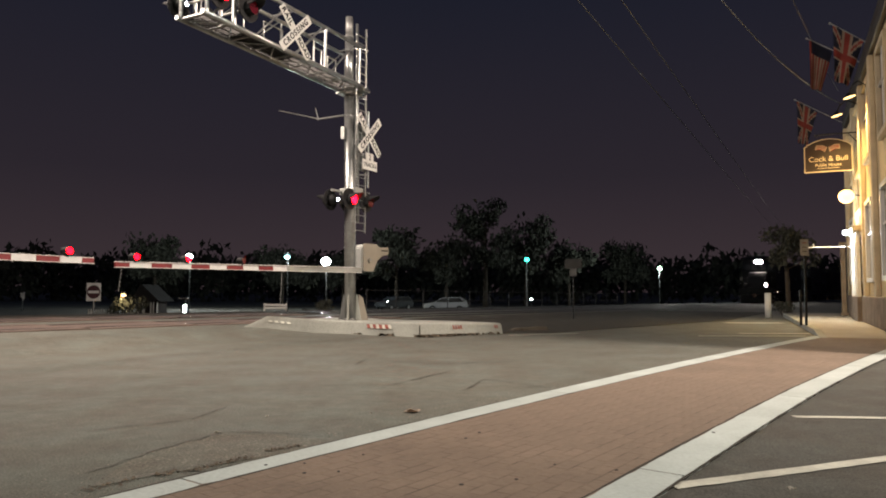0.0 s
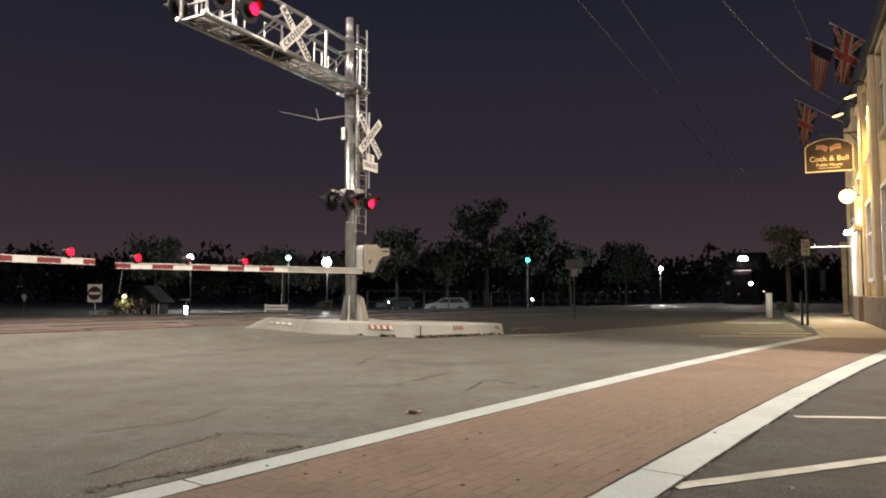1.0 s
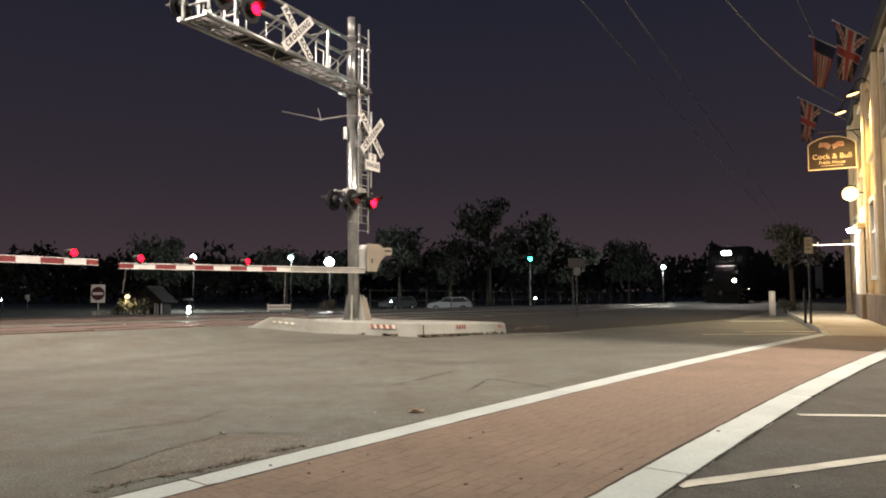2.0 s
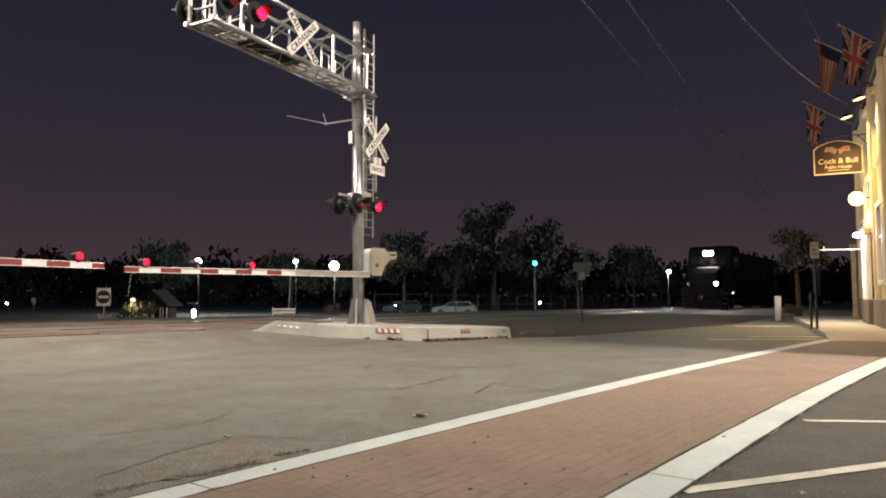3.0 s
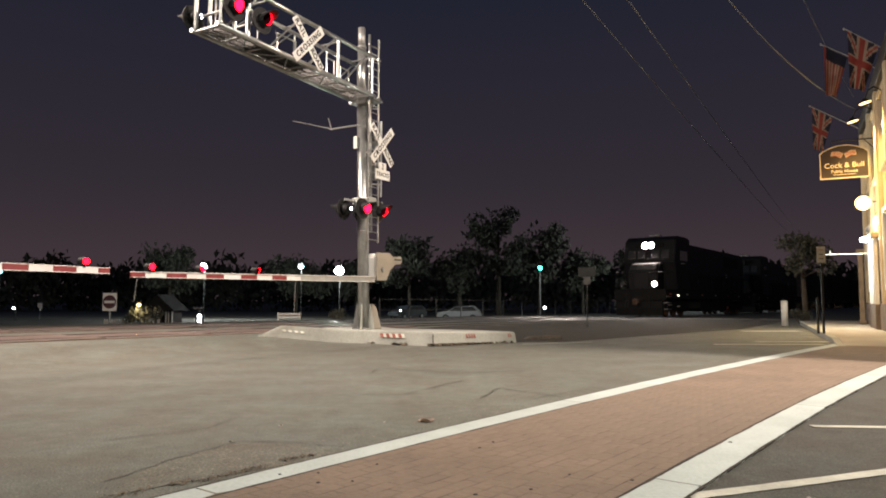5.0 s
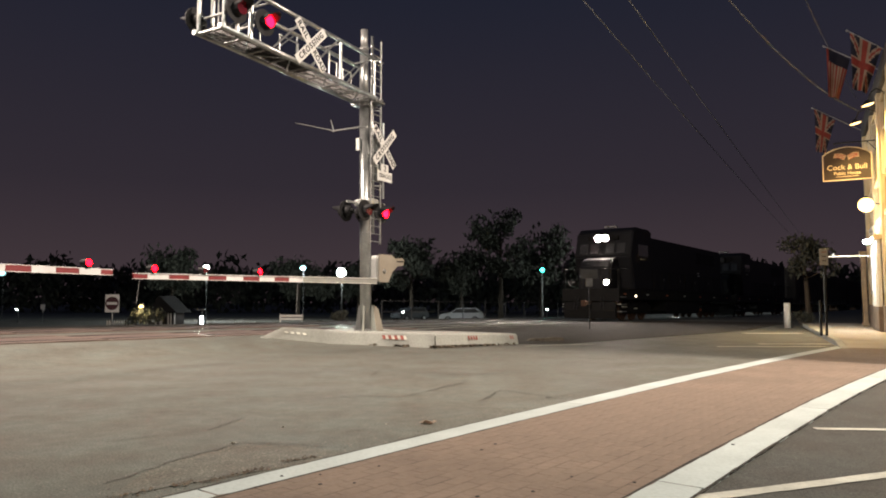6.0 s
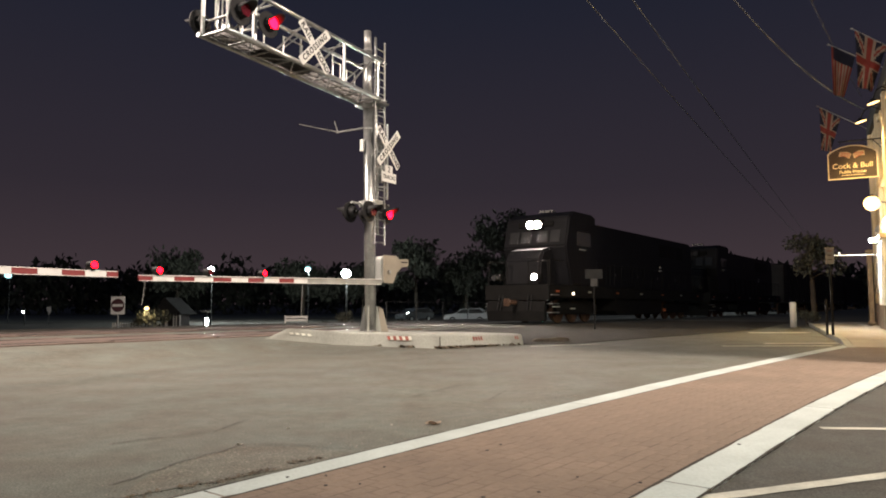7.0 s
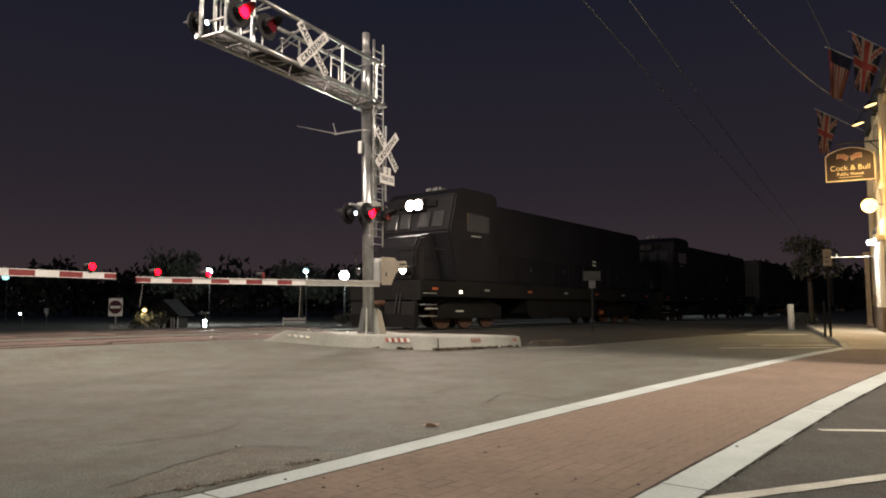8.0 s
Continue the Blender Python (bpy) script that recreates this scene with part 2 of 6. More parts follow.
def sheet(name, outline, lift, material, label, category, cell=1.0):
    """A thin sheet that follows the ground over a convex outline, with a skirt down into it."""
    pts = [Vector(p) for p in outline]
    bm = B()
    lo = Vector((min(p.x for p in pts), min(p.y for p in pts)))
    hi = Vector((max(p.x for p in pts), max(p.y for p in pts)))
    nx, ny = max(1, int((hi.x - lo.x) / cell)), max(1, int((hi.y - lo.y) / cell))
    grid = bmesh.ops.create_grid(bm, x_segments=nx, y_segments=ny, size=0.5,
                                 matrix=Matrix.Translation(((lo.x + hi.x) / 2, (lo.y + hi.y) / 2, 0)) @ Matrix.Diagonal((hi.x - lo.x, hi.y - lo.y, 1, 1)))
    for a, b in zip(pts, pts[1:] + pts[:1]):
        d = b - a
        bmesh.ops.bisect_plane(bm, geom=bm.verts[:] + bm.edges[:] + bm.faces[:], plane_co=(a.x, a.y, 0), plane_no=(d.y, -d.x, 0), clear_outer=True)
    for v in bm.verts:
        v.co.z = gz(v.co.x, v.co.y) + lift
    edge = [e for e in bm.edges if e.is_boundary]
    ext = bmesh.ops.extrude_edge_only(bm, edges=edge)
    for v in (g for g in ext["geom"] if isinstance(g, bmesh.types.BMVert)):
        v.co.z -= lift + 0.05
    ob = new(name, mesh_of(name, bm, material))
    return tagged(ob, label, category, kind="structure")


# ---- crosswalk: a brick field between two white concrete bands, gently curved ----


def curve_point(s, off):
    """s metres along the crosswalk's outer edge, off metres to the viewer's side of it."""
    a0, k = radians(53.35), radians(-0.357)
    n = max(1, int(abs(s) * 4))
    x, y = -1.587, 3.49
    for i in range(n):
        a = a0 + k * (i + 0.5) * s / n
        x, y = x + math.cos(a) * s / n, y + math.sin(a) * s / n
    a = a0 + k * s
    return Vector((x + math.sin(a) * off, y - math.cos(a) * off)), a


BAND, FIELD = 0.255, 1.848


def build_crosswalk():
    cw = thing("crosswalk", pose(0, 0, 0), "red brick crosswalk edged with white concrete bands", "crosswalk", kind="structure")
    # bed of the bricks
    bm = B()
    prev = None
    for i in range(-9, 38):
        s = i * 0.5
        row = []
        for off in (0.09, FIELD + BAND - 0.01):
            p, _ = curve_point(s, off)
            row.append(bm.verts.new((p.x, p.y, gz(p.x, p.y) + 0.0172)))
        if prev:
            bm.faces.new((prev[0], prev[1], row[1], row[0]))
        prev = row
    part("joint_bed", bm, MORTAR, cw, "sandy joints between the bricks")
    # thin dark strips of uneven width in the joints beside the bands
    for off in (-0.006, BAND + 0.008, FIELD - 0.012, FIELD + BAND + 0.004):
        bm = B()
        prev = None
        for i in range(-36, 200):
            s = i * 0.1
            near = 0.055 * min(1.0, max(0.0, (6 - s) / 6)) * (1.0 if off < 0 or off > 1 else 0.0)
            w = 0.008 + 0.007 * noise.noise(Vector((s * 1.7, off * 9, 0))) + 0.005 * noise.noise(Vector((s * 9, off * 5, 3)))
            row = []
            for o in (off + near - w, off + near + w):
                p, _ = curve_point(s, o)
                row.append(bm.verts.new((p.x, p.y, gz(p.x, p.y) + 0.0196)))
            if prev:
                bm.faces.new((prev[0], prev[1], row[1], row[0]))
            prev = row
        part("dark_joint", bm, SOIL, cw, "thin dark strip along the joint")
    # white slabs; the street side of each band is a little ragged where the asphalt laps it
    rnd = random.Random(5)
    for off, first, ln, count in ((0.0, -3.7, 4.0, 6), (FIELD, -4.99, 3.48, 7)):
        s = first
        for _ in range(count):
            bm = B()
            n = 44
            gap = 0.007
            rows = []
            for j in range(n + 1):
                q = s + gap + (ln - 2 * gap) * j / n
                near = 0.055 * min(1.0, max(0.0, (6 - q) / 6))
                w0, w1 = rnd.uniform(-0.006, 0.006), rnd.uniform(-0.007, 0.007)
                if j in (0, n) and rnd.random() < 0.6:
                    w1 -= 0.02
                a, ang = curve_point(q, off + w0 + near)
                b, _b = curve_point(q, off + BAND + w1 + (near if off else 0.0))
                rows.append([bm.verts.new((p.x, p.y, gz(p.x, p.y) + z)) for p, z in ((a, 0.0), (a, 0.019), (b, 0.019), (b, 0.0))])
            for r, q in zip(rows, rows[1:]):
                for u in range(3):
                    bm.faces.new((r[u], r[u + 1], q[u + 1], q[u]))
            bm.faces.new(rows[0][::-1])
            bm.faces.new(rows[-1])
            bmesh.ops.recalc_face_normals(bm, faces=bm.faces[:])
            part("slab", bm, CONCRETE_WHITE, cw)
            s += ln
    return cw


CROSSWALK = build_crosswalk()


def build_bricks():
    lx, ly, gap = 0.2, 0.0985, 0.0036
    me_bm = B()
    box(me_bm, (0, 0, 0), (lx - gap, ly - gap, 0.03))
    top = [f for f in me_bm.faces if f.normal.z > 0.5]
    bmesh.ops.inset_region(me_bm, faces=top, thickness=0.0035, depth=0.003)
    me = mesh_of("brick", me_bm, BRICK)
    rnd = random.Random(11)
    rest_v, rest_f, count = [], [], 0
    rows = int((FIELD - BAND) / ly)
    for i in range(-22, 92):
        for j in range(rows):
            s = (i + 0.5 * (j % 2)) * lx
            p, a = curve_point(s, BAND + (j + 0.5) * (FIELD + 0.055 * min(1.0, max(0.0, (6 - s) / 6)) - BAND) / rows)
            z = gz(p.x, p.y) + 0.0 + rnd.uniform(-0.0004, 0.0004)
            if p.y > 17:
                continue
            turn = a + rnd.uniform(-0.012, 0.012)
            if 2.4 < s < 6.2 and count < 300:
                ob = new("brick", me)
                ob.parent = CROSSWALK
                ob.matrix_basis = pose(p.x, p.y, z, rnd.uniform(-0.15, 0.15), rnd.uniform(-0.1, 0.1), math.degrees(turn))
                count += 1
            else:
                c, sn, k = math.cos(turn), math.sin(turn), len(rest_v)
                hx, hy = lx / 2 - gap / 2, ly / 2 - gap / 2
                for zz, sh in ((0.006, 0.0), (0.0155, 0.0), (0.0185, 0.0035)):
                    for sx, sy in ((-1, -1), (1, -1), (1, 1), (-1, 1)):
                        ux, uy = sx * (hx - sh), sy * (hy - sh)
                        rest_v.append((p.x + c * ux - sn * uy, p.y + sn * ux + c * uy, z + zz))
                for r in (0, 4):
                    for q in range(4):
                        rest_f.append((k + r + q, k + r + (q + 1) % 4, k + r + 4 + (q + 1) % 4, k + r + 4 + q))
                rest_f.append((k + 8, k + 9, k + 10, k + 11))
    me = bpy.data.meshes.new("brick_field")
    me.from_pydata(rest_v, [], rest_f)
    me.materials.append(BRICK_FIELD)
    ob = new("brick_field", me)
    ob.parent = CROSSWALK
    tagged(ob, "red paving bricks laid in rows", kind="stuff")


EDGE = FIELD + BAND - 0.03
sheet("parking_area", [*[tuple(curve_point(q, EDGE + 0.055 * min(1.0, max(0.0, (6 - q) / 6)))[0]) for q in (12, 9, 6, 3, 0, -3)], (2.0, -5.0), (10.0, -4.0), (14.0, 9.0)], 0.004,
      PARKING, "darker asphalt of the parking bays", "road")
sheet("coarse_patch", [(-1.78, 3.6), (-0.85, 4.45), (-0.7, 4.7), (-1.2, 4.9), (-1.55, 4.87), (-1.85, 4.3)], 0.003, PATCH,
      "coarse crumbling asphalt patch beside the crosswalk", "road", 0.2)


# ---- railway ----


def build_tracks():
    zt = pose(0, 0, 0, 0, 0, math.degrees(TRACK_TURN))
    for d0, label in ((0.0, "railway track with shiny worn rails across the street"), (-4.3, "second railway track behind the first, darker rails")):
        tr = thing("railway_track", pose(0, 0, 0), label, "railway track", "tracks")
        for side in (-0.7525, 0.7525):
            bm = B()
            prof = [(-0.07, -0.12), (0.07, -0.12), (0.07, -0.11), (0.012, -0.09), (0.012, -0.035), (0.036, -0.02), (0.036, 0.0), (0.028, 0.012),
                    (-0.028, 0.012), (-0.036, 0.0), (-0.036, -0.02), (-0.012, -0.035), (-0.012, -0.09), (-0.07, -0.11)]
            prev = None
            for s in [*range(-60, 20, 4), *range(20, 141, 20)]:
                ring = []
                for u, z in prof:
                    p = track_at(s, d0 + side + u, z + 0.02)
                    ring.append(bm.verts.new(p))
                if prev:
                    for i in range(len(prof)):
                        bm.faces.new((prev[i], prev[(i + 1) % len(prof)], ring[(i + 1) % len(prof)], ring[i]))
                prev = ring
            bmesh.ops.recalc_face_normals(bm, faces=bm.faces[:])
            part("rail", bm, RAIL_STEEL, tr)
        bm = B()
        box(bm, (0, 0, 0), (0.23, 2.6, 0.1), 0.008)
        me = mesh_of("sleeper", bm, SLEEPER)
        for i in range(110):
            s = 1.0 + i * 0.55
            ob = new("sleeper", me)
            ob.parent = tr
            p = track_at(s, d0 + 0.03 * math.sin(i * 7.7), -0.115)
            ob.matrix_basis = pose(p.x, p.y, p.z, 0, 0, math.degrees(TRACK_TURN) + math.sin(i * 3.1))
        # timber panels of the level crossing, between and beside the rails
        bm = B()
        box(bm, (0, 0, 0), (2.38, 0.44, 0.06), 0.01)
        me = mesh_of("crossing_panel", bm, PANEL)
        for i in range(18):
            for u in (-1.05, -0.43, 0.0, 0.43, 1.05):
                p = track_at(-2.4 - i * 2.4, d0 + u, 0.0)
                ob = new("crossing_panel", me)
                ob.parent = tr
                ob.matrix_basis = pose(p.x, p.y, p.z - 0.004, 0, 0, math.degrees(TRACK_TURN))


build_tracks()


def strip(name, s0, s1, d0, d1, lift, material, label, category, n=24, kind="structure"):
    bm = B()
    prev = None
    for i in range(n + 1):
        s = s0 + (s1 - s0) * i / n
        row = []
        for d in (d0, d1):
            p = track_at(s, d)
            row.append(bm.verts.new((p.x, p.y, gz(p.x, p.y) + lift)))
            row.append(bm.verts.new((p.x, p.y, gz(p.x, p.y) - 0.1)))
        if prev:
            bm.faces.new((prev[0], row[0], row[2], prev[2]))
            bm.faces.new((prev[1], row[1], row[0], prev[0]))
            bm.faces.new((prev[2], row[2], row[3], prev[3]))
        prev = row
    bmesh.ops.recalc_face_normals(bm, faces=bm.faces[:])
    ob = new(name, mesh_of(name, bm, material))
    return tagged(ob, label, category, kind=kind)


strip("ballast_bed", 0.4, 138, -6.6, 2.2, 0.012, BALLAST, "dark crushed stone ballast under the tracks", "ballast", 40)


def build_verge():
    """Falls away behind the railway."""
    ds = [-6.61] + [-7 - 0.6 * i for i in range(12)] + [-16, -24, -40, -60]
    ss = [-60 + 2.5 * i for i in range(80)]
    vs = []
    for s in ss:
        for d in ds:
            p = track_at(s, d)
            vs.append((p.x, p.y, gz(p.x, p.y) + (0.01 if d > -6.7 else 0.05)))
    n = len(ds)
    fs = [(j * n + i, (j + 1) * n + i, (j + 1) * n + i + 1, j * n + i + 1) for j in range(len(ss) - 1) for i in range(n - 1)]
    bm = B()
    made = [bm.verts.new(v) for v in vs]
    for f in fs:
        bm.faces.new([made[k] for k in f])
    for f in bm.faces:
        f.normal_update()
        if f.normal.z < 0:
            f.normal_flip()
    tagged(new("verge", mesh_of("verge", bm, SOIL)), "dark bare verge behind the railway", "verge", kind="structure")


build_verge()

sheet("dirt_strip", [(-2.0, 18.6), (-0.6, 17.2), (1.45, 16.45), (2.7, 16.75), (9.7, 23.8), (15.5, 33.0), (10.5, 36.0), (0.2, 23.4)], 0.012, SOIL,
      "dark dirt and cinders beside the railway", "dirt")

# ---- median island ----
ISLAND = [(-4.5, 15.88, 0.02), (-4.05, 15.9, 0.27), (-3.1, 16.05, 0.3), (-2.1, 16.0, 0.31), (-1.24, 15.5, 0.305), (-0.46, 15.05, 0.31), (0.4, 15.6, 0.29), (0.9, 15.97, 0.27),
          (1.42, 16.35, 0.245), (1.36, 16.8, 0.24), (0.3, 17.0, 0.27), (-0.6, 17.2, 0.28), (-2.0, 17.6, 0.29), (-3.2, 17.0, 0.19), (-4.25, 16.45, 0.02)]


def build_island():
    isl = thing("median_island", pose(0, 0, 0), "low worn concrete traffic island with red and white hazard marks", "traffic island", kind="structure")
    rnd = random.Random(3)
    bm = B()
    cuts = []
    n = len(ISLAND)
    for i, (x, y, h) in enumerate(ISLAND):
        x2, y2, h2 = ISLAND[(i + 1) % n]
        k = max(1, int(math.hypot(x2 - x, y2 - y) / 0.18))
        for j in range(k):
            t = j / k
            cuts.append((x + (x2 - x) * t, y + (y2 - y) * t, h + (h2 - h) * t))
    cx, cy = -1.6, 16.45
    rings = [[], [], [], []]
    for x, y, h in cuts:
        d = Vector((cx - x, cy - y)).normalized()
        jx = rnd.uniform(-0.012, 0.012)
        z0 = gz(x, y)
        for r, (inset, z) in zip(rings, ((-0.02 + jx, -0.05), (0.015 + jx / 2, h * 0.55), (0.035, h - 0.03), (0.07, h))):
            r.append(bm.verts.new((x + d.x * inset, y + d.y * inset, z0 + max(z, -0.05))))
    m = len(cuts)
    for a, b in zip(rings, rings[1:]):
        for i in range(m):
            bm.faces.new((a[i], a[(i + 1) % m], b[(i + 1) % m], b[i]))
    top = bm.faces.new(rings[-1])
    bmesh.ops.triangulate(bm, faces=[top])
    bmesh.ops.recalc_face_normals(bm, faces=bm.faces[:])
    part("island_body", bm, CONCRETE, isl, "chipped grey concrete block")

    # hazard marks: slanted bars on the street face
    def marks(a, b, first, count, step, material, h, wide=0.07, lean=0.055):
        a, b = Vector(a), Vector(b)
        d = (b - a).normalized()
        nrm = Vector((d.y, -d.x))
        if nrm.y > 0:
            nrm = -nrm
        for i in range(count):
            p = a + d * (first + step * i)
            bm = B()
            vs = []
            for u, z in ((0, 0.15), (wide, 0.15), (wide - lean, 0.235), (-lean, 0.235)):
                q = p + d * u + nrm * (0.012 - 0.03 * (z > 0.2))
                vs.append(bm.verts.new((q.x, q.y, gz(p.x, p.y) + z * h / 0.29)))
            f = bm.faces.new(vs)
            ext = bmesh.ops.extrude_face_region(bm, geom=[f])
            for v in (g for g in ext["geom"] if isinstance(g, bmesh.types.BMVert)):
                v.co += Vector((nrm.x, nrm.y, 0)) * 0.004
            bmesh.ops.recalc_face_normals(bm, faces=bm.faces[:])
            part("hazard_mark", bm, material, isl)
    marks((-4.05, 15.9), (-3.1, 16.05), 0.12, 4, 0.135, PAINT_WHITE, 0.28, 0.075)
    marks((-2.1, 16.0), (-0.46, 15.05), 0.5, 4, 0.165, STRIPE_RED, 0.30, 0.085)
    marks((-2.1, 16.0), (-0.46, 15.05), 0.585, 4, 0.165, PAINT_WHITE, 0.30, 0.075)
    marks((-0.46, 15.05), (0.4, 15.6), 0.84, 4, 0.068, STRIPE_RED, 0.29, 0.035, 0.01)
    marks((0.9, 15.97), (1.42, 16.35), 0.4, 2, 0.06, STRIPE_RED, 0.26, 0.03, 0.01)
    # joint between the two cast blocks
    bm = B()
    p = Vector((-0.48, 15.055))
    box(bm, (p.x, p.y, gz(p.x, p.y) + 0.13), (0.02, 0.03, 0.26), 0.003)
    part("joint", bm, SOIL, isl)
    return isl


build_island()


# ---- crossing signal mast ----
MAST = Vector((-2.17, 16.5))
AD = Vector((-0.48, -0.877))          # the way of the cantilever and of the gate arms, over the road
AN = Vector((0.877, -0.48))           # to the viewer's side of it
ARM_TURN = math.degrees(math.atan2(AD.y, AD.x))
MAST_BASE = 0.415        # datum of the fittings
FOOT = gz(*MAST) + 0.285 - MAST_BASE        # the island's top below it
MAST_FRAME = pose(MAST.x, MAST.y, MAST_BASE, 0, 0, ARM_TURN + 180)   # local -x along the cantilever, local -y to the viewer's side
FLASHERS = []


def crossbuck(parent, m, size=1.22):
    """Two crossed blades, local x right, z up, facing -y."""
    for turn, text, dy in ((-45, None, 0.0), (45, "CROSSING", -0.012)):
        bm = B()
        box(bm, (0, 0, 0), (size, 0.006, 0.2), 0.002)
        ob = part("sign_blade", bm, SIGN_WHITE, parent, "white reflective blade with black letters")
        ob.matrix_basis = m @ pose(0, dy, 0) @ pose(0, 0, 0, 0, -turn, 0)
        if text:
            words("lettering", text, 0.17, BLACK, ob, pose(0, -0.006, 0, 90, 0, 0), label="black letters", spread=1.3, bold=0.004)
        else:
            words("lettering", "RAIL", 0.17, BLACK, ob, pose(-0.365, -0.006, 0, 90, 0, 0), label="black letters", spread=1.18, bold=0.004)
            words("lettering", "ROAD", 0.165, BLACK, ob, pose(0.36, -0.006, 0, 90, 0, 0), label="black letters", spread=1.02, bold=0.004)


def signal_head(parent, m, phase, lit=True):
    """A flashing light: black round backing, hood and a lens that turns its lit or its dark face; faces -y."""
    bm = B()
    rod(bm, (0, -0.01, 0), (0, 0.01, 0), 0.25, sides=28)
    rod(bm, (0, 0.01, 0), (0, 0.17, 0), 0.15, 0.1, sides=20)
    head = part("signal_head", bm, BLACK, parent, "black round signal backing", True)
    head.matrix_basis = m
    bm = B()
    n = 18
    prev = None
    for i in range(n + 1):
        a = radians(-25 + 230 * i / n)
        ln = 0.14 + 0.24 * max(0.0, math.sin(a)) ** 0.7 if math.sin(a) > 0 else 0.14
        row = [bm.verts.new((math.cos(a) * r, y, math.sin(a) * r)) for r, y in ((0.137, -0.01), (0.134, -ln), (0.128, -ln), (0.129, -0.01))]
        if prev:
            for k in range(3):
                bm.faces.new((prev[k], prev[k + 1], row[k + 1], row[k]))
        prev = row
    bmesh.ops.recalc_face_normals(bm, faces=bm.faces[:])
    part("hood", bm, BLACK, head, "black sun hood", True)
    bm = B()
    rod(bm, (0, -0.145, 0), (0, -0.005, 0), 0.119, sides=28, caps=False)
    rod(bm, (0, -0.145, 0), (0, -0.005, 0), 0.124, sides=28, caps=False)
    part("lens_ring", bm, BLACK, head)
    bm = B()
    rod(bm, (0, -0.01, 0), (0, 0.0, 0), 0.1165, sides=28, index=0)
    rod(bm, (0, 0.0, 0), (0, 0.01, 0), 0.1165, sides=28, index=1)
    lens = new("lens", mesh_of("lens", bm, [RED_GLOW, RED_DARK]))
    lens.parent = head
    lens.matrix_basis = pose(0, -0.128, 0)
    if lit:
        FLASHERS.append((lens, phase))
    else:
        lens.matrix_basis = pose(0, -0.128, 0, 0, 0, 180)
        # white peep light in the back of the case, that shows the lamp is on
        bm = B()
        for r_ in (0.04, 0.046):
            rod(bm, (0, 0.16, 0), (0, 0.225, 0), r_, sides=18, caps=False)
        part("peep_ring", bm, BLACK, head)
        bm = B()
        rod(bm, (0, 0.0, 0), (0, 0.006, 0), 0.038, sides=18, index=0)
        rod(bm, (0, -0.006, 0), (0, 0.0, 0), 0.038, sides=18, index=1)
        peep = new("peep_lens", mesh_of("peep_lens", bm, [PEEP_GLOW, BLACK]))
        peep.parent = head
        peep.matrix_basis = pose(0, 0.222, 0)
        FLASHERS.append((peep, phase))
    return head


def face(x, y, z, turn):
    """A pose in the mast's frame for a thing that faces -y in its own."""
    return pose(x, y, z, 0, 0, turn)


